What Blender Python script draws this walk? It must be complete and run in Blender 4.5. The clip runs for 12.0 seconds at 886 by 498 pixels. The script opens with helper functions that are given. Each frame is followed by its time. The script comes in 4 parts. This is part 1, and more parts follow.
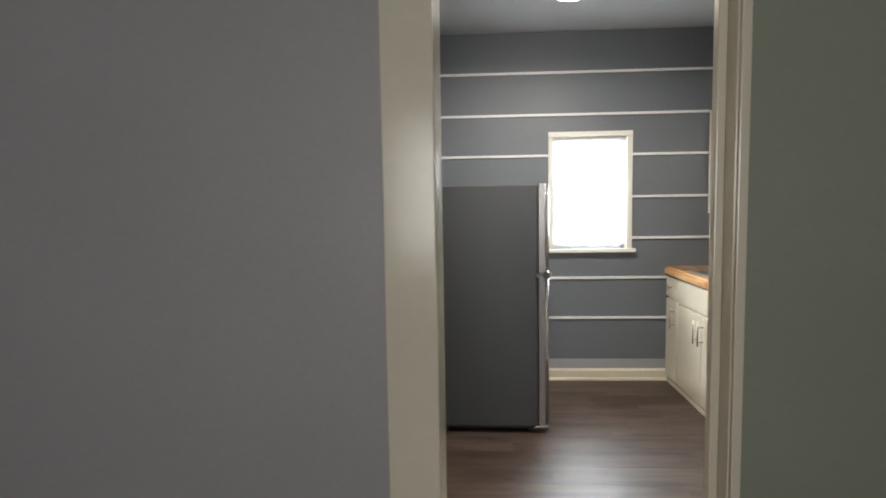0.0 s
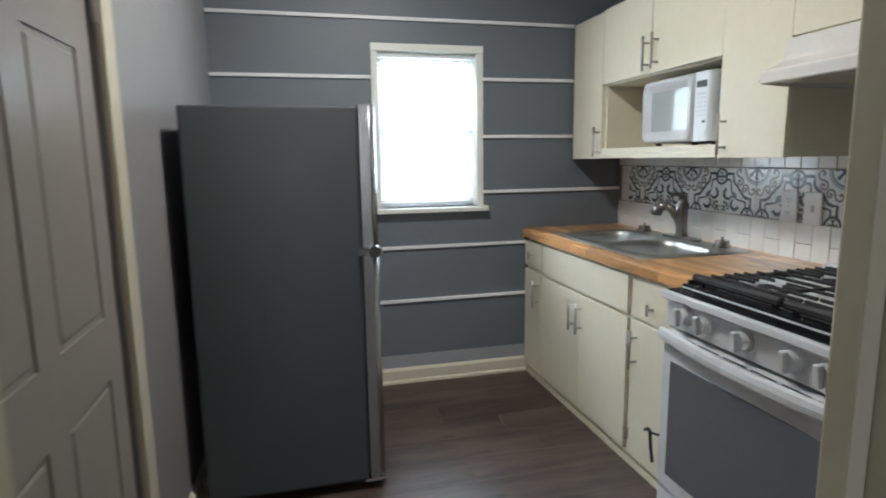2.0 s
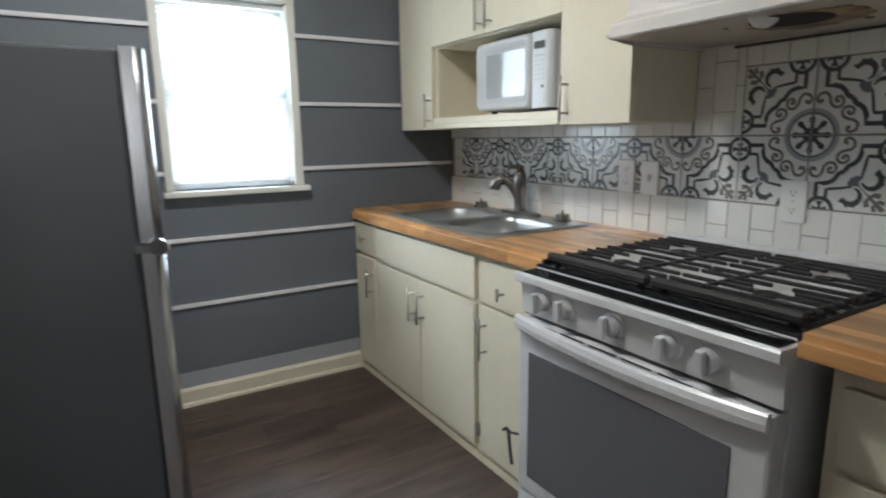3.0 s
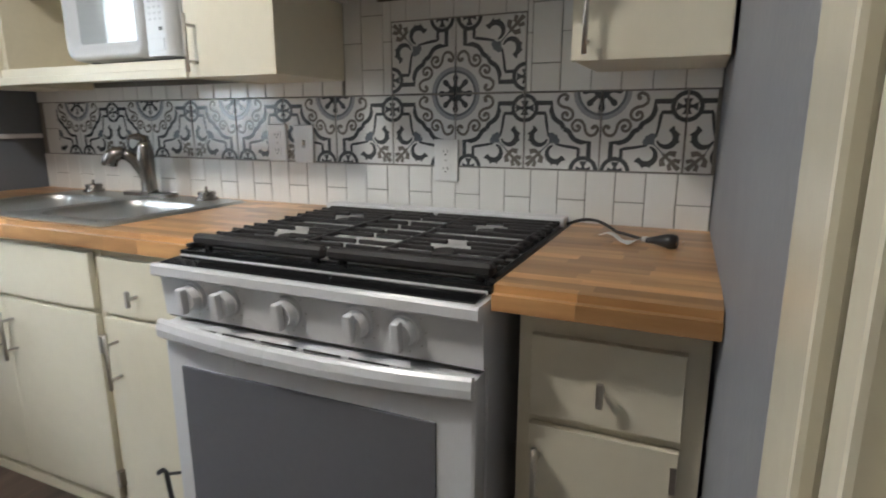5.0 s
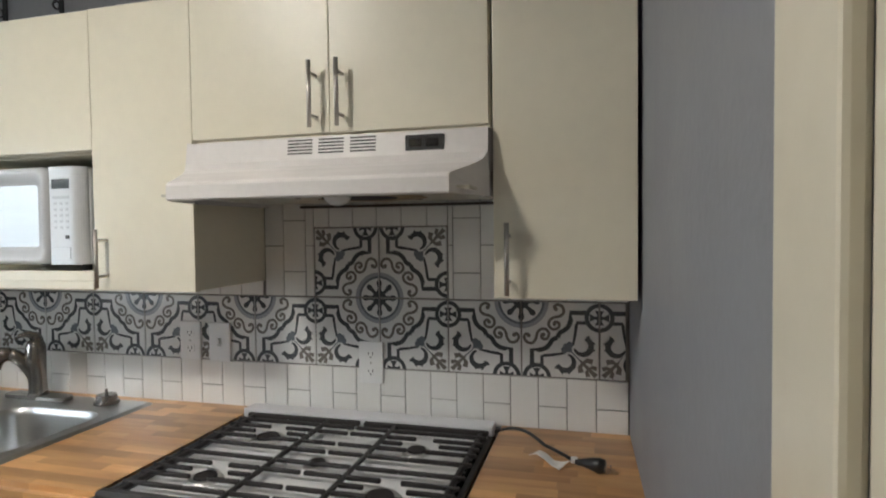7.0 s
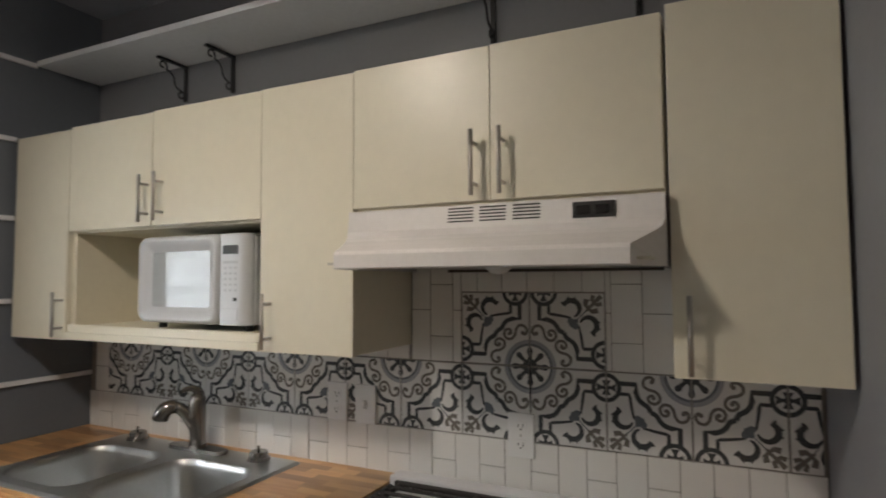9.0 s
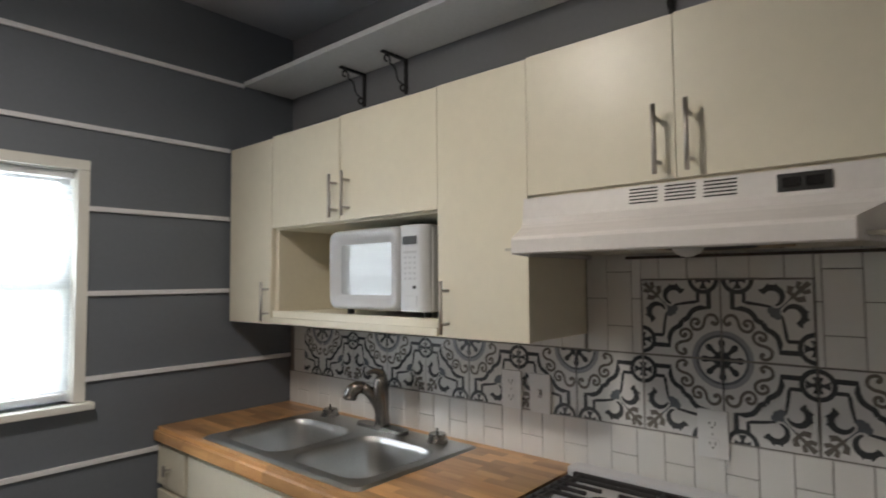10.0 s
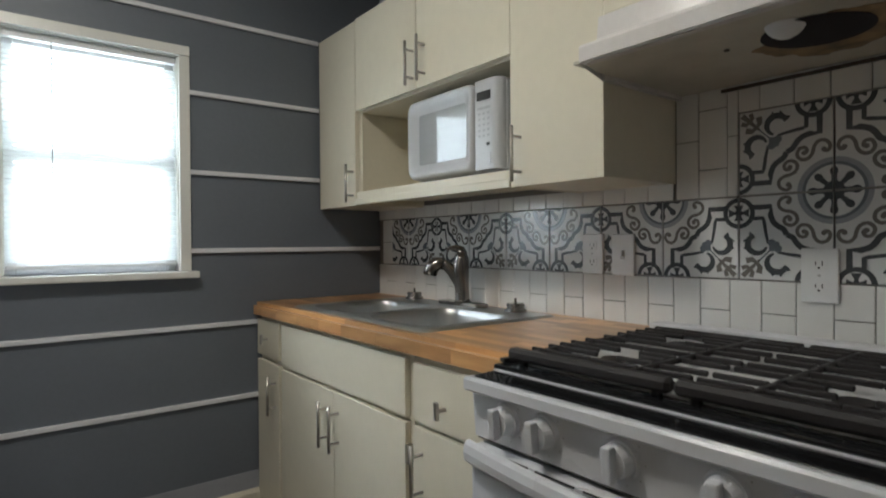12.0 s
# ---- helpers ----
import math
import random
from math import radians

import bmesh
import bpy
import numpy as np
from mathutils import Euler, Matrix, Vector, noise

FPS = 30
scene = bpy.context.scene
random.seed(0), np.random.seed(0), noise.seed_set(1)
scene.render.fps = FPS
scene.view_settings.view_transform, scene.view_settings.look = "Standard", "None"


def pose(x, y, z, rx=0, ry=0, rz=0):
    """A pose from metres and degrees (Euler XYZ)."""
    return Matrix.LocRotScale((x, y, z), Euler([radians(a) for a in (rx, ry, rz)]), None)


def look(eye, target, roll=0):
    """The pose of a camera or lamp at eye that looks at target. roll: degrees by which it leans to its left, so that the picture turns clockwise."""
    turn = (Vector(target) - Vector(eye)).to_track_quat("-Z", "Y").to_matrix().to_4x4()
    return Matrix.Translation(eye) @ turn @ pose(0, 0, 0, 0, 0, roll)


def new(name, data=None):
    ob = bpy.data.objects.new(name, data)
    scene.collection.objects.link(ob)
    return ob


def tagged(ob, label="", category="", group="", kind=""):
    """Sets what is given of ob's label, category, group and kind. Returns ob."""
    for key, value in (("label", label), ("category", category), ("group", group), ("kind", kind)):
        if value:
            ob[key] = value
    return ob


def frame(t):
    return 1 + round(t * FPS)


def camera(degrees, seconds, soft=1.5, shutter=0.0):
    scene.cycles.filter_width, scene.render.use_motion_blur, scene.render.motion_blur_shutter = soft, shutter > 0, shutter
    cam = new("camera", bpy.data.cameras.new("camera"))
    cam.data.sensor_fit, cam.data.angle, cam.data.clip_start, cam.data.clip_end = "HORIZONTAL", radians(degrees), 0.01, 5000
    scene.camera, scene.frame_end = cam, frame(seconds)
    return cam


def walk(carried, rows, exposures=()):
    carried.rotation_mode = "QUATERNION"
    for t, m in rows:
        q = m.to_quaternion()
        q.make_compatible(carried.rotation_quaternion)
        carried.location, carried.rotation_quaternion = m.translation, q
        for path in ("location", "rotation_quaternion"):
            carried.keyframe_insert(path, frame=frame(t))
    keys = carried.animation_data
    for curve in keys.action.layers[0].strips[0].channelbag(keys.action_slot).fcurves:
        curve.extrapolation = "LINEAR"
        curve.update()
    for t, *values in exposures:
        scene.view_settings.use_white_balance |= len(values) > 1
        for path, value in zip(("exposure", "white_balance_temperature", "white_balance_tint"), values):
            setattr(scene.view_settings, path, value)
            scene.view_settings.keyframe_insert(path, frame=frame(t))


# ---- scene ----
cam = camera(75.3, 12.0, 1.8, 0.4)
PATH = [
    (0, (-0.137, -0.502, 1.339), (-0.255, 1.488, 1.178), -0.9),
    (0.5, (-0.09, -0.11, 1.325), (-0.163, 1.882, 1.158), -0.8),
    (1, (-0.079, 0.203, 1.279), (-0.044, 2.192, 1.072), -0.7),
    (1.5, (-0.065, 0.463, 1.264), (0.184, 2.429, 0.992), -0.6),
    (2, (-0.004, 0.708, 1.252), (0.475, 2.624, 0.938), -0.8),
    (2.5, (0.064, 0.911, 1.24), (0.8, 2.739, 0.894), -0.8),
    (3, (0.114, 1.045, 1.205), (1.137, 2.72, 0.819), -0.8),
    (3.5, (0.175, 1.13, 1.14), (1.463, 2.6, 0.718), -1.1),
    (3.7, (0.218, 1.155, 1.121), (1.598, 2.533, 0.677), -1.7),
    (5.3, (0.293, 1.265, 1.116), (2.129, 1.949, 0.717), 0.1),
    (5.5, (0.295, 1.278, 1.139), (2.159, 1.899, 0.765), -0.1),
    (6, (0.3, 1.285, 1.219), (2.205, 1.817, 0.926), -0.1),
    (6.5, (0.297, 1.293, 1.314), (2.227, 1.786, 1.144), -0.4),
    (6.7, (0.296, 1.292, 1.348), (2.231, 1.785, 1.229), -0.4),
    (8.3, (0.315, 1.376, 1.439), (2.211, 2.005, 1.528), -0.4),
    (8.5, (0.311, 1.395, 1.44), (2.191, 2.069, 1.531), -0.4),
    (9, (0.298, 1.432, 1.433), (2.104, 2.284, 1.54), -0.3),
    (9.5, (0.282, 1.457, 1.427), (1.959, 2.542, 1.531), -0.3),
    (10, (0.274, 1.473, 1.403), (1.786, 2.778, 1.508), -0.5),
    (10.5, (0.3, 1.487, 1.35), (1.677, 2.934, 1.457), -0.4),
    (11, (0.354, 1.476, 1.256), (1.644, 3.002, 1.338), -0.5),
    (11.5, (0.385, 1.457, 1.163), (1.63, 3.021, 1.206), -0.6),
    (12, (0.396, 1.438, 1.084), (1.63, 3.012, 1.064), -0.4),
]
EXPOSURES = [
    (0, 0.75, 6550, 9), (1, 0.60, 6450, 8), (1.5, 0.34, 6150, 7), (2, 0.13, 5900, 6), (2.5, 0.08, 5900, 6), (3.5, 0.15, 6050, 7), (5.3, 0.28, 6200, 9),
    (6.7, 0.17, 6200, 9), (8.3, -0.33, 6700, 13), (9, -0.40, 6750, 13), (10, -0.40, 6500, 12), (11, -0.45, 6250, 8), (12, -0.46, 6200, 7),
]
walk(cam, [(t, look(eye, target, roll)) for t, eye, target, roll in PATH], EXPOSURES)

# ---------------------------------------------------------------- world and light
world = bpy.data.worlds.new("world")
scene.world = world
world.use_nodes = True
wn = world.node_tree.nodes
sky = wn.new("ShaderNodeTexSky")
sky.sky_type, sky.sun_disc = "NISHITA", False
sky.sun_elevation, sky.sun_rotation = radians(50), radians(150)
wn["Background"].inputs[1].default_value = 0.12
world.node_tree.links.new(sky.outputs[0], wn["Background"].inputs[0])
sun = new("sun", bpy.data.lights.new("sun", "SUN"))
sun.data.energy, sun.data.angle, sun.data.color = 3.0, radians(0.6), (1, 0.95, 0.87)
sun.matrix_world = look((0, 0, 10), (-2.8, 5.0, 3.2))


def area(name, eye, target, w, h, watts, color):
    lamp = new(name, bpy.data.lights.new(name, "AREA"))
    lamp.data.shape, lamp.data.size, lamp.data.size_y = "RECTANGLE", w, h
    lamp.data.energy, lamp.data.color = watts, color
    lamp.matrix_world = look(eye, target)
    return lamp


area("window_daylight", (0.69, 3.775, 1.40), (0.69, 0.0, 2.3), 0.5, 0.74, 4.0, (0.80, 0.91, 1.0))
lamp = area("ceiling_light_glow", (0.36, 2.55, 2.362), (0.36, 2.55, 0.0), 0.20, 0.20, 18.0, (1.0, 0.93, 0.82))
lamp.data.shape = "DISK"
# unseen fill light added in the front room, brightens the hall and the doorway
area("front_room_fill", (-0.2, -2.9, 1.45), (0.0, 1.0, 1.2), 1.3, 1.2, 26.0, (1.0, 0.97, 0.93))


# ---------------------------------------------------------------- materials
def nodes_of(name):
    m = bpy.data.materials.new(name)
    m.use_nodes = True
    return m, m.node_tree.nodes, m.node_tree.links, m.node_tree.nodes["Principled BSDF"]


def paint(name, color, rough=0.5, metal=0.0, grain=60.0, bump=0.05, vary=0.06, stain=2.5, spec=0.5, stretch=(1, 1, 1), coat=0.0, islands=0.0, objects=0.0):
    """Base colour with a broad and a fine variation, roughness wear and fine relief."""
    m, n, l, b = nodes_of(name)
    tc = n.new("ShaderNodeTexCoord")
    mp = n.new("ShaderNodeMapping")
    mp.inputs["Scale"].default_value = stretch
    l.new(tc.outputs["Object"], mp.inputs[0])
    big, fine = n.new("ShaderNodeTexNoise"), n.new("ShaderNodeTexNoise")
    big.inputs["Scale"].default_value, big.inputs["Detail"].default_value = stain, 4
    fine.inputs["Scale"].default_value, fine.inputs["Detail"].default_value = grain, 3
    l.new(mp.outputs[0], big.inputs[0])
    l.new(mp.outputs[0], fine.inputs[0])
    add = n.new("ShaderNodeMath")
    add.operation = "ADD"
    l.new(big.outputs[0], add.inputs[0])
    l.new(fine.outputs[0], add.inputs[1])
    last = add.outputs[0]
    if islands or objects:
        src = n.new("ShaderNodeNewGeometry").outputs["Random Per Island"] if islands else n.new("ShaderNodeObjectInfo").outputs["Random"]
        sc = n.new("ShaderNodeMath")
        sc.operation = "MULTIPLY_ADD"
        sc.inputs[1].default_value = islands or objects
        l.new(src, sc.inputs[0])
        l.new(last, sc.inputs[2])
        last = sc.outputs[0]
    rng = n.new("ShaderNodeMapRange")
    top = 1.4 + (islands or objects)
    rng.inputs[1].default_value, rng.inputs[2].default_value = 0.6, top
    rng.inputs[3].default_value, rng.inputs[4].default_value = 1 - vary, 1 + vary
    l.new(last, rng.inputs[0])
    mul = n.new("ShaderNodeVectorMath")
    mul.operation = "SCALE"
    mul.inputs[0].default_value = color
    l.new(rng.outputs[0], mul.inputs["Scale"])
    l.new(mul.outputs[0], b.inputs["Base Color"])
    rr = n.new("ShaderNodeMapRange")
    rr.inputs[1].default_value, rr.inputs[2].default_value = 0.3, 0.7
    rr.inputs[3].default_value, rr.inputs[4].default_value = rough * 0.85, min(1, rough * 1.15)
    l.new(big.outputs[0], rr.inputs[0])
    l.new(rr.outputs[0], b.inputs["Roughness"])
    b.inputs["Metallic"].default_value = metal
    b.inputs["Specular IOR Level"].default_value = spec
    b.inputs["Coat Weight"].default_value = coat
    if bump:
        bp = n.new("ShaderNodeBump")
        bp.inputs["Strength"].default_value, bp.inputs["Distance"].default_value = bump, 0.004
        l.new(fine.outputs[0], bp.inputs["Height"])
        l.new(bp.outputs[0], b.inputs["Normal"])
    return m


def wood(name, dark, light, rough, along="y", grain=18.0, vary=0.25, coat=0.0, knots=0.0):
    """Boards: each piece with its own tone, streaks of grain along its length."""
    m, n, l, b = nodes_of(name)
    tc, info, mp = n.new("ShaderNodeTexCoord"), n.new("ShaderNodeObjectInfo"), n.new("ShaderNodeMapping")
    mp.inputs["Scale"].default_value = {"x": (1.2, grain, grain), "y": (grain, 1.2, grain)}[along]
    isl = n.new("ShaderNodeNewGeometry")
    comb = n.new("ShaderNodeMath")
    comb.operation = "ADD"
    l.new(info.outputs["Random"], comb.inputs[0])
    l.new(isl.outputs["Random Per Island"], comb.inputs[1])
    shift = n.new("ShaderNodeVectorMath")
    shift.operation = "SCALE"
    shift.inputs[0].default_value = (13.0, 31.0, 7.0)
    l.new(comb.outputs[0], shift.inputs["Scale"])
    l.new(tc.outputs["Object"], mp.inputs[0])
    l.new(shift.outputs[0], mp.inputs["Location"])
    streak, fine = n.new("ShaderNodeTexNoise"), n.new("ShaderNodeTexNoise")
    streak.inputs["Scale"].default_value, streak.inputs["Detail"].default_value = 1.6, 5
    streak.inputs["Distortion"].default_value = 0.6
    fine.inputs["Scale"].default_value, fine.inputs["Detail"].default_value = 7.0, 4
    l.new(mp.outputs[0], streak.inputs[0])
    l.new(mp.outputs[0], fine.inputs[0])
    mix = n.new("ShaderNodeMath")
    mix.operation = "MULTIPLY_ADD"
    mix.inputs[1].default_value = 0.35
    l.new(fine.outputs[0], mix.inputs[0])
    l.new(streak.outputs[0], mix.inputs[2])
    ramp = n.new("ShaderNodeValToRGB")
    ramp.color_ramp.elements[0].position, ramp.color_ramp.elements[0].color = 0.42, (*dark, 1)
    ramp.color_ramp.elements[1].position, ramp.color_ramp.elements[1].color = 0.88, (*light, 1)
    l.new(mix.outputs[0], ramp.inputs[0])
    fr = n.new("ShaderNodeMath")
    fr.operation = "FRACT"
    l.new(comb.outputs[0], fr.inputs[0])
    tone = n.new("ShaderNodeMapRange")
    tone.inputs[3].default_value, tone.inputs[4].default_value = 1 - vary, 1 + vary
    l.new(fr.outputs[0], tone.inputs[0])
    mul = n.new("ShaderNodeVectorMath")
    mul.operation = "SCALE"
    l.new(ramp.outputs[0], mul.inputs[0])
    l.new(tone.outputs[0], mul.inputs["Scale"])
    last = mul.outputs[0]
    if knots:
        # sparse dark knots, drawn out along the grain
        km, kn_ = n.new("ShaderNodeMapping"), n.new("ShaderNodeTexNoise")
        km.inputs["Scale"].default_value = {"x": (3.2, 15.0, 15.0), "y": (15.0, 3.2, 15.0)}[along]
        l.new(tc.outputs["Object"], km.inputs[0])
        l.new(shift.outputs[0], km.inputs["Location"])
        kn_.inputs["Scale"].default_value, kn_.inputs["Detail"].default_value = 1.3, 2
        l.new(km.outputs[0], kn_.inputs[0])
        kr = n.new("ShaderNodeMapRange")
        kr.inputs[1].default_value, kr.inputs[2].default_value = 0.66, 0.80
        kr.inputs[3].default_value, kr.inputs[4].default_value = 1.0, 1.0 - knots
        l.new(kn_.outputs[0], kr.inputs[0])
        dark_knot = n.new("ShaderNodeVectorMath")
        dark_knot.operation = "SCALE"
        l.new(last, dark_knot.inputs[0])
        l.new(kr.outputs[0], dark_knot.inputs["Scale"])
        last = dark_knot.outputs[0]
    l.new(last, b.inputs["Base Color"])
    b.inputs["Roughness"].default_value = rough
    b.inputs["Coat Weight"].default_value = coat
    bp = n.new("ShaderNodeBump")
    bp.inputs["Strength"].default_value, bp.inputs["Distance"].default_value = 0.08, 0.003
    l.new(fine.outputs[0], bp.inputs["Height"])
    l.new(bp.outputs[0], b.inputs["Normal"])
    return m


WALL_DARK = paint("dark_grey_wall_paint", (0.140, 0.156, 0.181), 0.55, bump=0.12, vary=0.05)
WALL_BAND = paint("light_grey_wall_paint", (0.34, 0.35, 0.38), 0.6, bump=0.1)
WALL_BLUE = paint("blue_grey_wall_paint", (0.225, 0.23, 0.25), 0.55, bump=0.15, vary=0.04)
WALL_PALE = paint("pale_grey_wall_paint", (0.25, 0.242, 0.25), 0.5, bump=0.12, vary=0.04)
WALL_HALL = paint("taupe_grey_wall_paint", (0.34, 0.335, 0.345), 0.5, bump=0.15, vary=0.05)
# hall face right of the doorway, darker and greener than the left
WALL_OLIVE = paint("olive_grey_hall_wall", (0.255, 0.275, 0.22), 0.5, bump=0.15, vary=0.05)
CEIL = paint("ceiling_paint", (0.42, 0.43, 0.46), 0.7, bump=0.2, vary=0.04)
TRIM = paint("cream_trim_paint", (0.67, 0.62, 0.50), 0.2, bump=0.06, vary=0.04, grain=25)
GLOSS = paint("thick_gloss_trim_paint", (0.66, 0.62, 0.48), 0.10, bump=0.10, vary=0.04, grain=9, coat=0.4)
# cream window trim made whiter: the daylight glare on it is in the colour
WINTRIM = paint("glare_white_window_paint", (0.72, 0.71, 0.66), 0.35, bump=0.05, vary=0.03)
STRIPE = paint("white_batten_paint", (0.72, 0.72, 0.74), 0.45, bump=0.05)
CREAM = paint("cream_cabinet_paint", (0.75, 0.695, 0.56), 0.34, spec=0.45, bump=0.04, vary=0.03, grain=30)
CREAM_IN = paint("cream_cabinet_inside", (0.70, 0.64, 0.50), 0.5, bump=0.04, vary=0.04)
DOORP = paint("glossy_door_paint", (0.30, 0.272, 0.25), 0.34, bump=0.04, vary=0.03, grain=20)
DARK_GAP = paint("dark_recess", (0.03, 0.028, 0.025), 0.8)
FRIDGE = paint("charcoal_fridge_enamel", (0.070, 0.077, 0.086), 0.42, bump=0.06, vary=0.08, grain=300)
FRIDGE_DOOR = paint("brushed_dark_steel", (0.40, 0.40, 0.41), 0.24, metal=0.85, bump=0.03, grain=200, stretch=(1, 1, 0.05))
CHROME = paint("chrome", (0.75, 0.75, 0.76), 0.14, metal=1.0, bump=0.0, vary=0.03)
NICKEL = paint("brushed_nickel", (0.50, 0.465, 0.42), 0.36, metal=1.0, bump=0.02, vary=0.05, grain=150)
STEEL = paint("brushed_sink_steel", (0.52, 0.52, 0.51), 0.34, metal=1.0, bump=0.03, vary=0.08, grain=220, stretch=(1, 0.1, 1))
ENAMEL = paint("white_stove_enamel", (0.66, 0.66, 0.68), 0.30, bump=0.0, vary=0.02, coat=0.1)
BED = paint("white_burner_bed", (0.78, 0.78, 0.78), 0.25, bump=0.0, vary=0.03)
PLASTIC = paint("white_plastic", (0.74, 0.74, 0.74), 0.3, bump=0.0, vary=0.02)
IRON = paint("cast_iron_grate", (0.020, 0.017, 0.017), 0.55, spec=0.35, bump=0.25, vary=0.2, grain=250)
COOKTOP = paint("black_cooktop_enamel", (0.012, 0.012, 0.013), 0.06, bump=0.0, vary=0.1)
ALU = paint("grey_burner_alloy", (0.45, 0.44, 0.43), 0.45, metal=0.7, vary=0.15)
OVEN_GLASS = paint("oven_door_glass", (0.13, 0.13, 0.145), 0.08, bump=0.0, vary=0.03, spec=0.7)
BLACK = paint("black_plastic", (0.02, 0.02, 0.02), 0.4, vary=0.1)
BLACK_IRON = paint("black_wrought_iron", (0.02, 0.02, 0.022), 0.5, bump=0.2, vary=0.2, grain=200)
TILE_W = paint("white_ceramic_glaze", (0.76, 0.75, 0.73), 0.12, bump=0.03, vary=0.03, grain=12, objects=0.6)
GROUT = paint("grey_brown_grout", (0.23, 0.215, 0.20), 0.85, bump=0.3, grain=300, vary=0.15)
BUTCHER = wood("butcher_block", (0.33, 0.155, 0.056), (0.58, 0.33, 0.140), 0.32, "y", 9.0, 0.38, coat=0.2, knots=0.35)
FLOORW = wood("brown_vinyl_plank", (0.020, 0.0125, 0.010), (0.098, 0.066, 0.053), 0.42, "x", 6.0, 0.17, knots=0.75)
HOODW = paint("white_hood_enamel", (0.74, 0.705, 0.68), 0.24, bump=0.0, vary=0.04, coat=0.0)


# ---------------------------------------------------------------- mesh helpers
def part(name, bm, material, parent=None, label=""):
    """Links a bmesh as one mesh object, under a thing or a part where one is given."""
    me = bpy.data.meshes.new(name)
    bmesh.ops.recalc_face_normals(bm, faces=bm.faces)
    bm.to_mesh(me)
    bm.free()
    for mt in (material if isinstance(material, (list, tuple)) else [material]):
        me.materials.append(mt)
    ob = new(name, me)
    if parent is not None:
        ob.parent = parent
    if label:
        ob["label"] = label
    return ob


def thing(name, label, category, at=(0, 0, 0), group="", kind=""):
    ob = new(name)
    ob.empty_display_size = 0.05
    ob.location = at
    return tagged(ob, label, category, group, kind)


def structure(name, bm, material, label, category):
    return tagged(part(name, bm, material), label, category, kind="structure")


def add_box(bm, lo, hi, bevel=0.0, mat=0, seg=2):
    v = bmesh.ops.create_cube(bm, size=1)["verts"]
    for p in v:
        p.co = [lo[i] + (p.co[i] + 0.5) * (hi[i] - lo[i]) for i in range(3)]
    faces = {f for p in v for f in p.link_faces}
    for f in faces:
        f.material_index = mat
    if bevel:
        bmesh.ops.bevel(bm, geom=list({e for p in v for e in p.link_edges}), offset=bevel, segments=seg, profile=0.6, affect="EDGES")
    return bm


def box(lo, hi, bevel=0.0, seg=2):
    return add_box(bmesh.new(), lo, hi, bevel, 0, seg)


def add_cyl(bm, a, b, r, r2=None, seg=16, cap=True):
    a, b = Vector(a), Vector(b)
    d = b - a
    m = Matrix.Translation((a + b) / 2) @ d.to_track_quat("Z", "Y").to_matrix().to_4x4()
    bmesh.ops.create_cone(bm, cap_ends=cap, segments=seg, radius1=r, radius2=r if r2 is None else r2, depth=d.length, matrix=m)
    return bm


def cyl(a, b, r, r2=None, seg=16):
    return add_cyl(bmesh.new(), a, b, r, r2, seg)


def extrude_profile(profile, axis, lo, hi, bm=None):
    """A solid from a closed 2D outline: axis 'y' takes (x, z), axis 'x' takes (y, z), axis 'z' takes (x, y)."""
    bm = bm or bmesh.new()

    def at(p, t):
        return {"y": (p[0], t, p[1]), "x": (t, p[0], p[1]), "z": (p[0], p[1], t)}[axis]
    a = [bm.verts.new(at(p, lo)) for p in profile]
    b = [bm.verts.new(at(p, hi)) for p in profile]
    k = len(profile)
    bm.faces.new(a)
    bm.faces.new(b[::-1])
    for i in range(k):
        bm.faces.new((a[i], a[(i + 1) % k], b[(i + 1) % k], b[i]))
    return bm


def add_tube(bm, pts, r, seg=10, closed_ends=True):
    """A round tube along a line of points; r is one radius or one a point."""
    pts = [Vector(p) for p in pts]
    rs = r if isinstance(r, (list, tuple)) else [r] * len(pts)
    rings, side = [], None
    for i, p in enumerate(pts):
        d = (pts[min(i + 1, len(pts) - 1)] - pts[max(i - 1, 0)]).normalized()
        if side is None:
            side = d.orthogonal().normalized()
        side = (side - d * side.dot(d)).normalized()
        up = d.cross(side)
        rings.append([bm.verts.new(p + rs[i] * (math.cos(2 * math.pi * k / seg) * side + math.sin(2 * math.pi * k / seg) * up)) for k in range(seg)])
    for a, b in zip(rings, rings[1:]):
        for k in range(seg):
            bm.faces.new((a[k], a[(k + 1) % seg], b[(k + 1) % seg], b[k]))
    if closed_ends:
        bm.faces.new(rings[0][::-1])
        bm.faces.new(rings[-1])
    return bm


def smooth(ob):
    for p in ob.data.polygons:
        p.use_smooth = True
    return ob


def arc(cx, cy, r, a0, a1, n):
    return [(cx + r * math.cos(radians(a0 + (a1 - a0) * i / n)), cy + r * math.sin(radians(a0 + (a1 - a0) * i / n))) for i in range(n + 1)]

# ---------------------------------------------------------------- plan of the kitchen, metres
XE, XW = 1.85, -0.448                # east wall, west wall beside the door
XWN = -0.392                         # west wall where it meets the north wall: it runs a little askew
YN, YS, YH = 3.77, 1.178, 1.075      # north wall, south wall: kitchen face and hall face
ZC = 2.55                            # ceiling
DL, DR, DTOP = -0.245, 0.546, 2.04    # doorway
WX0, WX1, WZ0, WZ1 = 0.42, 0.955, 0.985, 1.80   # window opening

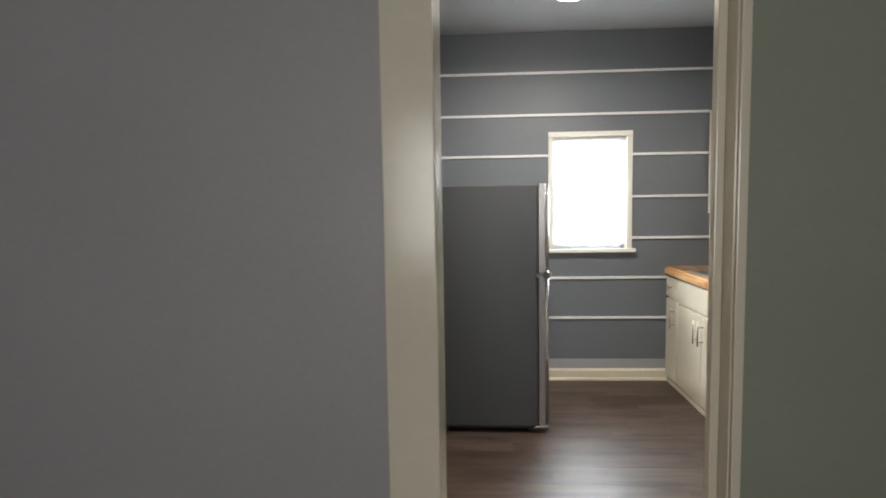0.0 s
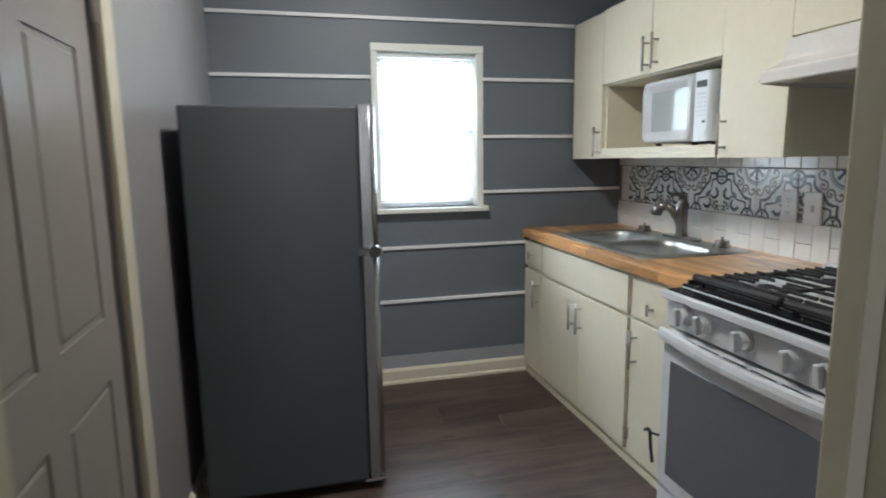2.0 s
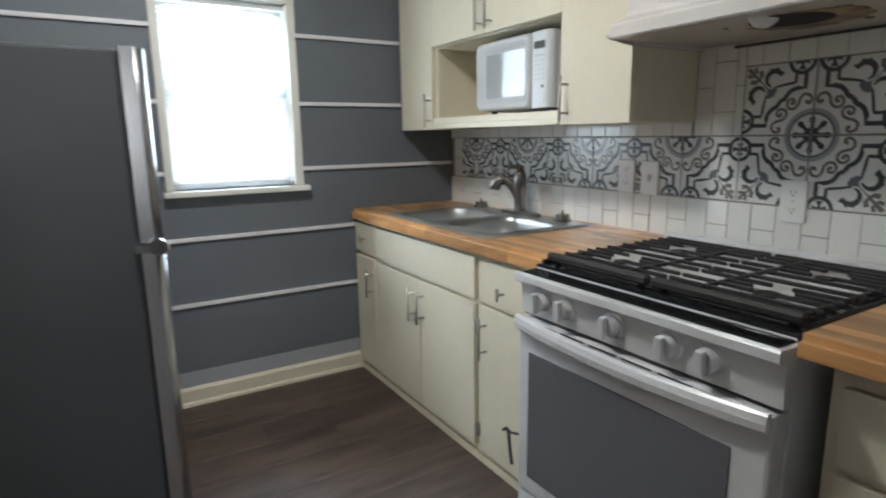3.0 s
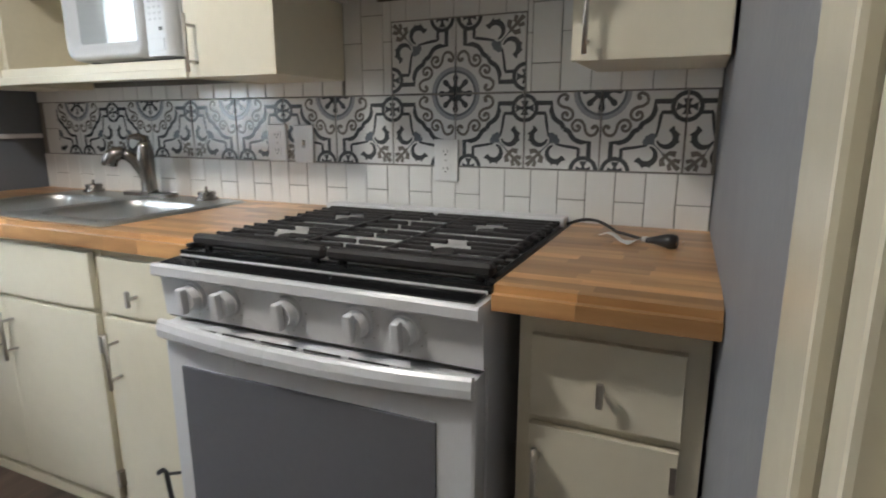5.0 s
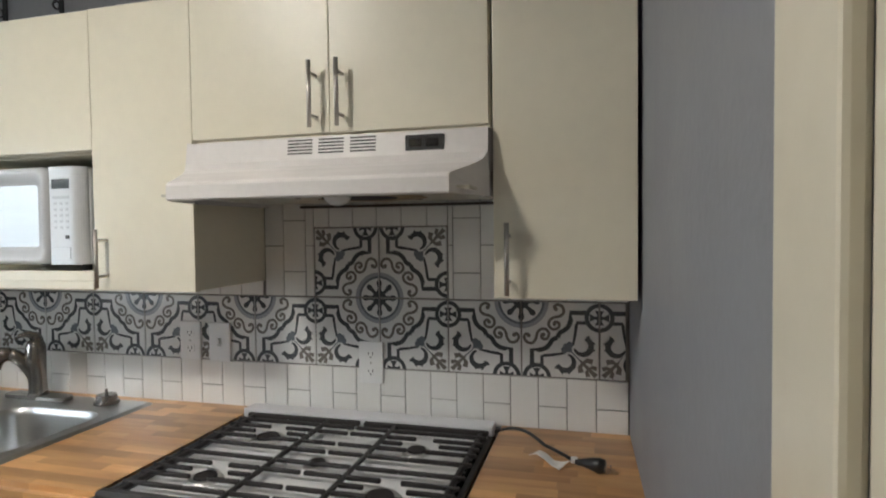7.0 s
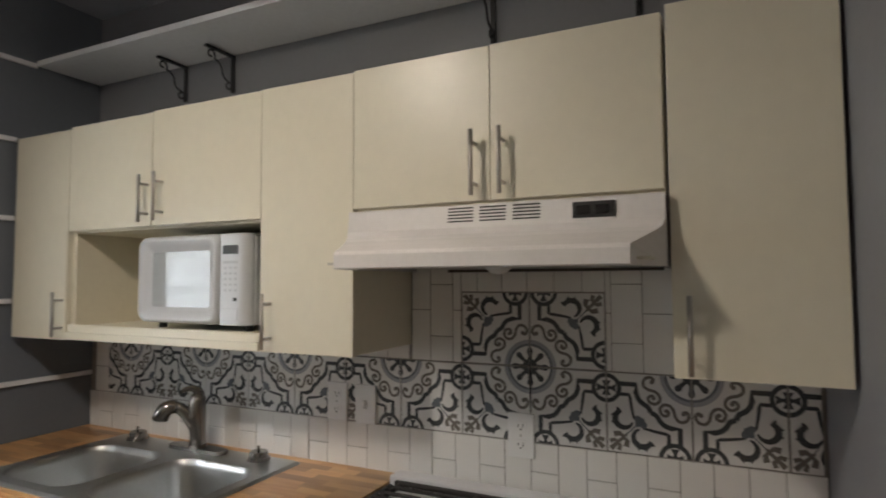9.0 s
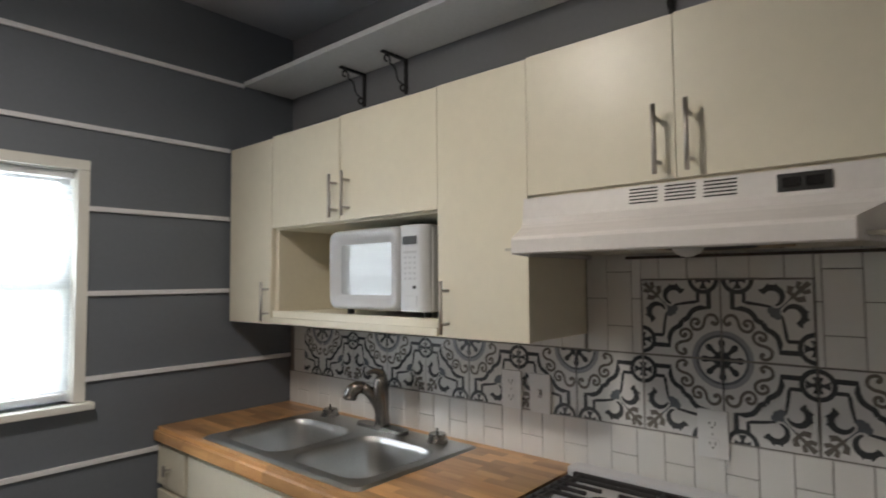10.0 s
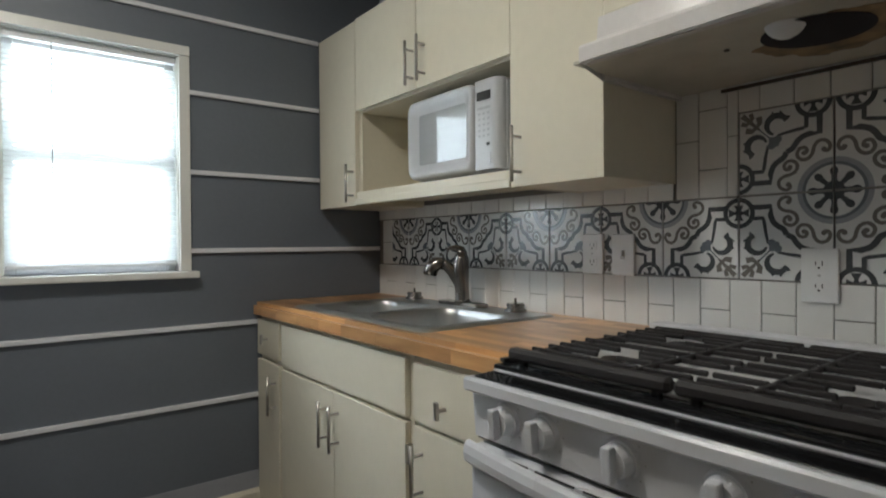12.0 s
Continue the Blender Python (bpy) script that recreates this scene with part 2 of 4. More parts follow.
# walls, floor, ceiling
bm = bmesh.new()
for lo, hi in (((-2.72, YN, 0), (WX0, YN + 0.14, ZC)), ((WX1, YN, 0), (XE + 0.12, YN + 0.14, ZC)), ((WX0, YN, 0), (WX1, YN + 0.14, WZ0)), ((WX0, YN, WZ1), (WX1, YN + 0.14, ZC))):
    add_box(bm, lo, hi)
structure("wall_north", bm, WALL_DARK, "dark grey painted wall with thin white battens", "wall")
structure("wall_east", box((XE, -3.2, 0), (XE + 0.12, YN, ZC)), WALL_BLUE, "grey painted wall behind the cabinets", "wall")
WD0, WD1, WDT = 1.440, 2.275, 2.03   # door in the west wall
bm = bmesh.new()
extrude_profile([(XW - 0.12, WD1), (XW, WD1), (XWN, YN), (XW - 0.12, YN)], "z", 0, ZC, bm)
add_box(bm, (XW - 0.12, WD0, WDT), (XW, WD1, ZC))
add_box(bm, (XW - 0.12, YS, 0), (XW, WD0, ZC))
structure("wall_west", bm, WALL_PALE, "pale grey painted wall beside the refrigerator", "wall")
bm = bmesh.new()
add_box(bm, (-2.6, YH, 0), (DL - 0.021, YS, ZC), mat=0)
extrude_profile([(DR + 0.037, YH), (XE, YH), (XE, YS + 0.034), (DR + 0.037, YS)], "z", 0, ZC, bm)
add_box(bm, (DL - 0.021, YH, DTOP + 0.001), (DR + 0.037, YS, ZC), mat=0)
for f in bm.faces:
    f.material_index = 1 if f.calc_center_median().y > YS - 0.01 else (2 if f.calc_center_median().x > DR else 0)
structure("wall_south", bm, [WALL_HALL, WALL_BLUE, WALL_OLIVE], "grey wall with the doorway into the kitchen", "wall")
structure("wall_hall_west", box((-2.72, -3.2, 0), (-2.6, YN, ZC)), WALL_HALL, "plain grey wall of the front room", "wall")
structure("wall_hall_south", box((-2.72, -3.32, 0), (XE + 0.12, -3.2, ZC)), WALL_HALL, "plain grey wall of the front room", "wall")
structure("ceiling", box((-2.72, -3.32, ZC), (XE + 0.12, YN + 0.14, ZC + 0.1)), CEIL, "pale grey painted ceiling", "ceiling")
structure("floor", box((-2.72, -3.32, -0.1), (XE + 0.12, YN + 0.14, -0.006)), DARK_GAP, "brown wood-look plank floor", "floor")

# doorway: jambs, head, casings
def casing_run(name, lo, hi, label, parent=None):
    return tagged(part(name, box(lo, hi, 0.004), TRIM), label, "trim", kind="structure")


bm = extrude_profile([(DL - 0.020, YH - 0.004), (DL - 0.007, YH - 0.004), (DL - 0.003, YH), (DL + 0.007, YS + 0.028), (DL + 0.003, YS + 0.032), (DL - 0.020, YS + 0.032)], "z", 0, DTOP)
tagged(part("trim_jamb_west", bm, GLOSS), "thickly painted glossy cream door jamb", "trim", kind="structure")
casing_run("trim_jamb_east", (DR, YH - 0.004, 0), (DR + 0.0365, YS + 0.004, DTOP), "glossy cream painted door jamb")
casing_run("trim_jamb_head", (DL + 0.008, YH - 0.004, DTOP - 0.02), (DR, YS + 0.004, DTOP), "glossy cream painted door head")
casing_run("trim_hall_west", (-0.392, YH - 0.02, 0), (DL - 0.003, YH - 0.0045, DTOP + 0.08), "wide cream painted door casing")
casing_run("trim_hall_east", (DR + 0.003, YH - 0.02, 0), (DR + 0.030, YH - 0.005, DTOP + 0.08), "narrow cream painted door casing")
casing_run("trim_hall_head", (DL - 0.003, YH - 0.02, DTOP + 0.001), (DR + 0.003, YH - 0.005, DTOP + 0.08), "cream painted door head casing")
casing_run("trim_kitchen_east", (DR + 0.038, YS + 0.0015, 0), (DR + 0.138, YS + 0.0150, DTOP + 0.08), "cream painted door casing on the kitchen side")
casing_run("trim_kitchen_west", (XW + 0.003, YS + 0.005, 0), (DL - 0.021, YS + 0.02, DTOP + 0.08), "cream painted door casing on the kitchen side")
casing_run("trim_stop_east", (DR - 0.026, YH + 0.055, 0), (DR - 0.001, YH + 0.09, DTOP - 0.02), "cream painted door stop")

# skirting and wall bands
def baseboard(name, lo, hi, along):
    t = 0.016
    z = [(0, 0), (t + 0.012, 0), (t + 0.012, 0.010), (t + 0.006, 0.018), (t, 0.020), (t, 0.072), (t - 0.006, 0.080), (t - 0.010, 0.086), (0, 0.086)]
    if along == "x":
        bm = extrude_profile([(YN - a, b) for a, b in z], "x", lo, hi)
    else:
        bm = extrude_profile([(XW + a, b) for a, b in z], "y", lo, hi)
        for v in bm.verts:
            v.co.x += (v.co.y - WD1) * (XWN - XW) / (YN - WD1)
    structure(name, bm, TRIM, "cream painted baseboard with shoe moulding", "baseboard")


baseboard("baseboard_north", XWN + 0.026, 1.268, "x")
baseboard("baseboard_west", WD1 + 0.097, YN - 0.03, "y")
structure("trim_band", box((XWN, YN - 0.002, 0.086), (1.268, YN, 0.158)), WALL_BAND, "lighter grey unpainted strip above the baseboard", "wall band")


def batten(x0, x1, z):
    bm = box((x0, YN - 0.013, z - 0.009), (x1, YN, z + 0.009), 0.003)
    tagged(part("batten", bm, STRIPE), "thin white batten on the dark grey wall", "batten", "white battens on the wall")


for z in (2.26, 1.96, 1.667, 1.363, 1.062, 0.769, 0.471):
    right = {2.26: 1.594, 1.96: 1.53, 1.667: 1.53, 1.363: 1.53, 1.062: 1.838}.get(z, 1.262)
    if 0.97 < z < 1.83:
        batten(XWN, 0.389, z)
        batten(0.992, right, z)
    else:
        batten(XWN, right, z)

# ---------------------------------------------------------------- window with mini blind
win = thing("window_1", "cream framed sash window, bright daylight behind a lowered white blind", "window", ((WX0 + WX1) / 2, YN, WZ0), kind="structure")


def wpart(name, lo, hi, mat, label="", bevel=0.003, parent=None):
    ob = part(name, box(lo, hi, bevel), mat, None, label)
    ob.parent = parent or win
    ob.matrix_parent_inverse = Matrix.Translation(win.location).inverted()
    return ob


wpart("casing", (0.389, YN - 0.02, WZ0 + 0.001), (WX0 + 0.002, YN - 0.001, WZ1 - 0.002), WINTRIM)
wpart("casing", (WX1 - 0.002, YN - 0.02, WZ0 + 0.001), (0.992, YN - 0.001, WZ1 - 0.002), WINTRIM)
wpart("casing", (0.389, YN - 0.022, WZ1 - 0.001), (0.992, YN - 0.001, WZ1 + 0.036), WINTRIM)
wpart("sill", (0.376, YN - 0.045, WZ0 - 0.026), (1.016, YN + 0.05, WZ0), WINTRIM, "cream painted window sill", 0.006)
for lo, hi in (((WX0, YN + 0.06, WZ0), (WX0 + 0.035, YN + 0.10, WZ1)), ((WX1 - 0.035, YN + 0.06, WZ0), (WX1, YN + 0.10, WZ1)), ((WX0 + 0.035, YN + 0.06, WZ0), (WX1 - 0.035, YN + 0.10, WZ0 + 0.045)),
               ((WX0 + 0.035, YN + 0.06, WZ1 - 0.04), (WX1 - 0.035, YN + 0.10, WZ1)), ((WX0 + 0.035, YN + 0.055, 1.375), (WX1 - 0.035, YN + 0.095, 1.415))):
    wpart("window_frame", lo, hi, PLASTIC)
for lo, hi in (((WX0, YN - 0.001, WZ0 + 0.001), (WX0 + 0.004, YN + 0.059, WZ1 - 0.004)), ((WX1 - 0.004, YN - 0.001, WZ0 + 0.001), (WX1, YN + 0.059, WZ1 - 0.004)), ((WX0, YN - 0.001, WZ1 - 0.004), (WX1, YN + 0.059, WZ1))):
    wpart("jamb_liner", lo, hi, WINTRIM, bevel=0)
GLASS, gn, gl, gb = nodes_of("window_glass")
gb.inputs["Transmission Weight"].default_value, gb.inputs["Roughness"].default_value, gb.inputs["IOR"].default_value = 1.0, 0.0, 1.45
for z0, z1 in ((WZ0 + 0.045, 1.375), (1.415, WZ1 - 0.04)):
    pane = wpart("pane", (WX0 + 0.035, YN + 0.075, z0), (WX1 - 0.035, YN + 0.079, z1), GLASS, bevel=0)
    pane.visible_shadow = False

SLAT, sn, sl, sb = nodes_of("white_blind_slat")
sb.inputs["Base Color"].default_value, sb.inputs["Roughness"].default_value = (0.85, 0.86, 0.86, 1), 0.4
mixs, trl = sn.new("ShaderNodeMixShader"), sn.new("ShaderNodeBsdfTranslucent")
trl.inputs[0].default_value = (0.85, 0.87, 0.87, 1)
mixs.inputs[0].default_value = 0.75
sl.new(sb.outputs[0], mixs.inputs[1])
sl.new(trl.outputs[0], mixs.inputs[2])
sl.new(mixs.outputs[0], sn["Material Output"].inputs[0])
blind = thing("window_blind", "lowered white mini blind with open slats in the window", "blind", ((WX0 + WX1) / 2, YN + 0.03, WZ1 - 0.03))


def bpart(name, bm, mat, label=""):
    ob = part(name, bm, mat, None, label)
    ob.parent = blind
    ob.matrix_parent_inverse = Matrix.Translation(blind.location).inverted()
    return ob


bpart("headrail", box((WX0 + 0.005, YN + 0.012, WZ1 - 0.03), (WX1 - 0.005, YN + 0.04, WZ1 - 0.005), 0.003), PLASTIC, "white blind headrail")
bpart("bottom_rail", box((WX0 + 0.008, YN + 0.014, WZ0 + 0.022), (WX1 - 0.008, YN + 0.038, WZ0 + 0.034), 0.003), PLASTIC)
slat_mesh = None
for i in range(39):
    z = WZ0 + 0.052 + i * 0.0185
    if slat_mesh is None:
        first = bpart("slat", extrude_profile([(-0.0095, -0.0085), (0, -0.0006), (0.0085, 0.0085), (0.0080, 0.0090), (-0.0005, 0.0), (-0.0100, -0.0080)], "x", -0.262, 0.262), SLAT)
        slat_mesh, ob = first.data, first
    else:
        ob = new("slat", slat_mesh)
        ob.parent = blind
    ob.matrix_parent_inverse = Matrix.Identity(4)
    ob.location = Vector((0, 0, z)) - Vector((0, 0.004, blind.location.z))
bpart("tilt_wand", cyl((0.558, YN + 0.008, 1.32), (0.558, YN + 0.008, 1.77), 0.0022, seg=8), ALU, "thin tilt wand of the blind")
for x in (0.52, 0.86):
    bpart("ladder_cord", cyl((x, YN + 0.026, WZ0 + 0.03), (x, YN + 0.026, WZ1 - 0.03), 0.0012, seg=6), PLASTIC)

# bright overcast sky close behind the window
SKYGLOW, kn, kl, kb = nodes_of("sky_glow")
em = kn.new("ShaderNodeEmission")
em.inputs[0].default_value, em.inputs[1].default_value = (0.86, 0.94, 1.0, 1), 60.0
kl.new(em.outputs[0], kn["Material Output"].inputs[0])
structure("backdrop", box((-7, 9.0, -3), (9, 9.05, 9)), SKYGLOW, "glaring white daylight sky outside the window", "sky")
structure("ground", box((-60, YN + 0.16, -0.6), (60, 80, -0.5)), paint("dry_lawn", (0.12, 0.13, 0.07), 0.9, grain=8, vary=0.3), "pale ground outside the window", "ground")

# ---------------------------------------------------------------- panelled door in the west wall
door = thing("door_1", "closed glossy cream six-panel door beside the refrigerator", "door", (XW, WD0, 0), kind="structure")


def dpart(name, bm, mat, label=""):
    ob = part(name, bm, mat, None, label)
    ob.parent = door
    ob.matrix_parent_inverse = Matrix.Translation(door.location).inverted()
    return ob


bm = bmesh.new()
xf = XW - 0.012
w0, w1 = WD0 + 0.012, WD1 - 0.006
mid = (w0 + w1) / 2
rows_z = [(0.22, 0.74), (0.89, 1.50), (1.62, 1.90)]
add_box(bm, (xf - 0.035, w0, 0.012), (xf - 0.0045, w1, WDT - 0.006))
for y0, y1 in ((w0, w0 + 0.10), (mid - 0.05, mid + 0.05), (w1 - 0.10, w1)):
    add_box(bm, (xf - 0.013, y0, 0.012), (xf, y1, WDT - 0.006))
for z0, z1 in ((0.012, 0.22), (0.74, 0.89), (1.50, 1.62), (1.90, WDT - 0.006)):
    for y0, y1 in ((w0 + 0.10, mid - 0.05), (mid + 0.05, w1 - 0.10)):
        add_box(bm, (xf - 0.013, y0, z0), (xf, y1, z1))
dpart("slab", bm, DOORP)
for z0, z1 in rows_z:
    for y0, y1 in ((w0 + 0.10, mid - 0.05), (mid + 0.05, w1 - 0.10)):
        dpart("panel", box((xf - 0.016, y0 + 0.014, z0 + 0.014), (xf - 0.001, y1 - 0.014, z1 - 0.014), 0.006), DOORP)
for z in (0.30, 0.965, 1.62):
    dpart("hinge", cyl((XW + 0.004, WD1 - 0.001, z - 0.045), (XW + 0.004, WD1 - 0.001, z + 0.045), 0.007, seg=10), NICKEL, "painted-over metal hinge")
dpart("casing", box((XW, WD1 + 0.004, 0), (XW + 0.018, WD1 + 0.094, WDT + 0.09), 0.004), TRIM)
dpart("casing", box((XW, WD0 - 0.04, WDT + 0.004), (XW + 0.018, WD1 + 0.003, WDT + 0.09), 0.004), TRIM)
dpart("casing", box((XW, YS + 0.022, 0), (XW + 0.018, WD0 + 0.008, WDT + 0.003), 0.004), TRIM)

# ---------------------------------------------------------------- ceiling light
cl = thing("ceiling_light", "round frosted semi-flush ceiling light, switched on", "ceiling light", (0.36, 2.55, ZC))
part("base_plate", cyl((0, 0, 0), (0, 0, -0.025), 0.075, seg=32), PLASTIC, cl)
part("stem", cyl((0, 0, -0.025), (0, 0, -0.108), 0.012, seg=12), PLASTIC, cl)
part("pan", cyl((0, 0, -0.104), (0, 0, -0.112), 0.142, seg=32), PLASTIC, cl)
bm = bmesh.new()
bmesh.ops.create_uvsphere(bm, u_segments=32, v_segments=12, radius=0.14)
bmesh.ops.delete(bm, geom=[v for v in bm.verts if v.co.z > 0.001], context="VERTS")
for v in bm.verts:
    v.co.z = v.co.z * 0.5 - 0.112
FROST, fn, fl, fb = nodes_of("frosted_lamp_glass")
fb.inputs["Base Color"].default_value = (0.9, 0.88, 0.82, 1)
fb.inputs["Emission Color"].default_value, fb.inputs["Emission Strength"].default_value = (1.0, 0.93, 0.82, 1), 28.0
smooth(part("shade", bm, FROST, cl, "frosted glass dome"))

# ---------------------------------------------------------------- refrigerator
fr = thing("refrigerator", "charcoal top-freezer refrigerator with steel-grey doors against the wall", "refrigerator", (-0.05, 3.05, 0))


def at_thing(t, name, bm, mat, label="", parent=None):
    """A part given in world places, under the thing t or its part."""
    ob = part(name, bm, mat, None, label)
    ob.parent = parent or t
    if parent is None:
        ob.matrix_parent_inverse = Matrix.Translation(t.location).inverted()
    return ob


FY0, FY1 = 2.752, 3.352
at_thing(fr, "cabinet_body", box((-0.372, FY0, 0.04), (0.205, FY1, 1.432), 0.008), FRIDGE)
at_thing(fr, "base_grille", box((-0.33, FY0 + 0.03, 0.018), (0.20, FY1 - 0.03, 0.045), 0.003), BLACK)
for x in (-0.33, 0.16):
    for y in (FY0 + 0.05, FY1 - 0.05):
        at_thing(fr, "foot", cyl((x, y, 0), (x, y, 0.03), 0.018, seg=12), BLACK)


def bowed_door(name, z0, z1, label):
    """A door with a softly bowed front and rounded vertical edges."""
    e = [(0.246 + 0.030 * math.sin(radians(a)), 0.075 - 0.077 * math.cos(radians(a))) for a in range(0, 91, 9)]
    prof = [(0.212, FY0 - 0.002)] + [(x, FY0 + y) for x, y in e] + [(x, FY1 - y) for x, y in e[::-1]] + [(0.212, FY1 + 0.002)]
    ob = at_thing(fr, name, extrude_profile(prof, "z", z0, z1), FRIDGE_DOOR, label)
    for f in ob.data.polygons:
        f.use_smooth = abs(f.normal.z) < 0.5 and f.normal.x > 0.1


bowed_door("fridge_door", 0.045, 0.908, "steel-grey refrigerator door")
bowed_door("freezer_door", 0.935, 1.438, "steel-grey freezer door")
at_thing(fr, "door_gasket", box((0.204, FY0 + 0.012, 0.06), (0.213, FY1 - 0.012, 1.425)), BLACK)
at_thing(fr, "centre_hinge", extrude_profile([(0.195, FY0 - 0.010), (0.262, FY0 - 0.014), *arc(0.262, FY0 + 0.006, 0.02, -90, 60, 6), (0.195, FY0 + 0.02)], "z", 0.911, 0.932), CHROME, "chrome centre hinge")
at_thing(fr, "hinge_cap", cyl((0.252, FY0 - 0.020, 0.922), (0.252, FY0 - 0.002, 0.922), 0.023, 0.025, 24), CHROME, "round chrome hinge cap")
at_thing(fr, "bottom_hinge", box((0.19, FY0 - 0.004, 0.030), (0.268, FY0 + 0.04, 0.044), 0.002), CHROME)
at_thing(fr, "hinge_pin", cyl((0.258, FY0 + 0.006, 0.900), (0.258, FY0 + 0.006, 0.945), 0.011, seg=14), CHROME)
for z0, z1 in ((0.50, 0.90), (0.945, 1.22)):
    bm = bmesh.new()
    add_tube(bm, [(0.276, FY1 - 0.05, z0 + 0.02), (0.305, FY1 - 0.05, z0 + 0.04), (0.31, FY1 - 0.05, (z0 + z1) / 2), (0.305, FY1 - 0.05, z1 - 0.04), (0.276, FY1 - 0.05, z1 - 0.02)], 0.011)
    smooth(at_thing(fr, "door_handle", bm, FRIDGE_DOOR))
bm = bmesh.new()
add_tube(bm, [(-0.374, FY0 + 0.04, 0.20), (-0.384, FY0 + 0.02, 0.12), (-0.378, FY0 + 0.02, 0.06), (-0.37, FY0 + 0.035, 0.02), (-0.35, FY0 + 0.05, 0.01)], 0.006)
at_thing(fr, "power_cord", bm, BLACK)


# ---------------------------------------------------------------- cabinets
def bar_handle(parent_thing, parent, x, y, z0, z1):
    """A bar pull on a face that looks to -x: bar and two posts."""
    h = part("handle", cyl((x - 0.034, y, z0), (x - 0.034, y, z1), 0.0052, seg=12), NICKEL, None, "brushed nickel bar pull")
    smooth(h)
    for z in (z0 + 0.028, z1 - 0.028):
        p = part("post", cyl((x + 0.002, y, z), (x - 0.034, y, z), 0.0045, seg=10), NICKEL)
        p.parent = h
    h.parent = parent_thing
    h.matrix_parent_inverse = Matrix.Translation(parent_thing.location).inverted()
    return h


def stub_handle(parent_thing, x, y, z0, z1):
    h = part("handle", box((x - 0.032, y - 0.006, z0), (x - 0.022, y + 0.006, z1), 0.004), NICKEL, None, "short brushed nickel pull")
    p = part("post", cyl((x + 0.002, y, (z0 + z1) / 2), (x - 0.024, y, (z0 + z1) / 2), 0.005, seg=10), NICKEL)
    p.parent = h
    h.parent = parent_thing
    h.matrix_parent_inverse = Matrix.Translation(parent_thing.location).inverted()


def slab_front(t, name, x, y0, y1, z0, z1, thick=0.018):
    return at_thing(t, name, box((x, y0, z0), (x + thick, y1, z1), 0.0018), CREAM)


XF = 1.525
TOPZ = 1.972
GROUPU = "cream wall cabinets"


def carcass(t, y0, y1, z0, z1, x=XF + 0.0195, name="body"):
    return at_thing(t, name, box((x, y0, z0), (XE - 0.003, y1, z1), 0.002), CREAM)


# narrow cabinet in the corner
c = thing("wall_cabinet", "narrow cream slab-door wall cabinet in the corner", "cabinet", (1.7, 3.6, 1.24), GROUPU)
carcass(c, 3.432, 3.748, 1.237, 1.962)
slab_front(c, "door", XF, 3.434, 3.745, 1.235, 1.960)
bar_handle(c, c, XF, 3.452, 1.248, 1.398)
# niche cabinet with the microwave
c = thing("wall_cabinet", "cream wall cabinet with two doors over an open niche", "cabinet", (1.7, 3.0, 1.24), GROUPU)
at_thing(c, "side_panel", box((XF + 0.0195, 3.412, 1.237), (XE - 0.003, 3.430, TOPZ - 0.004), 0.001), CREAM_IN)
at_thing(c, "side_panel", box((XF + 0.0195, 2.575, 1.237), (XE - 0.003, 2.588, TOPZ), 0.001), CREAM_IN)
at_thing(c, "back_panel", box((XE - 0.016, 2.589, 1.29), (XE - 0.003, 3.411, TOPZ - 0.01)), CREAM_IN)
at_thing(c, "top_panel", box((XF + 0.0195, 2.589, TOPZ - 0.02), (XE - 0.017, 3.411, TOPZ - 0.002)), CREAM)
at_thing(c, "shelf", box((XF + 0.0195, 2.589, 1.598), (XE - 0.017, 3.411, 1.614)), CREAM_IN)
at_thing(c, "niche_floor", box((XF + 0.003, 2.589, 1.262), (XE - 0.017, 3.411, 1.284), 0.002), CREAM)
at_thing(c, "rail", box((XF - 0.003, 2.576, 1.237), (XF + 0.016, 3.430, 1.262), 0.004), CREAM)
at_thing(c, "rail", box((XF + 0.004, 2.576, 1.263), (XF + 0.0025 + 0.016, 3.430, 1.288), 0.003), CREAM)
slab_front(c, "door", XF, 3.021, 3.430, 1.606, 1.966)
slab_front(c, "door", XF, 2.574, 3.017, 1.606, 1.970)
bar_handle(c, c, XF, 3.036, 1.616, 1.764)
bar_handle(c, c, XF, 2.970, 1.618, 1.768)
# tall narrow door beside the niche
c = thing("wall_cabinet", "cream slab-door wall cabinet beside the microwave niche", "cabinet", (1.7, 2.42, 1.24), GROUPU)
carcass(c, 2.268, 2.573, 1.239, TOPZ)
slab_front(c, "door", XF, 2.2655, 2.5725, 1.237, TOPZ)
bar_handle(c, c, XF, 2.535, 1.248, 1.398)
# over the hood
c = thing("wall_cabinet", "short cream two-door wall cabinet above the range hood", "cabinet", (1.7, 1.89, 1.61), GROUPU)
carcass(c, 1.516, 2.264, 1.608, TOPZ + 0.006)
slab_front(c, "door", XF, 1.8910, 2.2640, 1.615, TOPZ + 0.004)
slab_front(c, "door", XF, 1.518, 1.8895, 1.615, TOPZ + 0.006)
bar_handle(c, c, XF, 1.925, 1.624, 1.775)
bar_handle(c, c, XF, 1.857, 1.624, 1.775)
# right of the hood
c = thing("wall_cabinet", "tall cream slab-door wall cabinet beside the range hood", "cabinet", (1.7, 1.36, 1.24), GROUPU)
carcass(c, 1.212, 1.509, 1.239, TOPZ + 0.02)
slab_front(c, "door", XF, 1.213, 1.509, 1.237, TOPZ + 0.02)
bar_handle(c, c, XF, 1.476, 1.247, 1.400)

# base cabinets
XB = 1.247
GROUPB = "cream base cabinets"


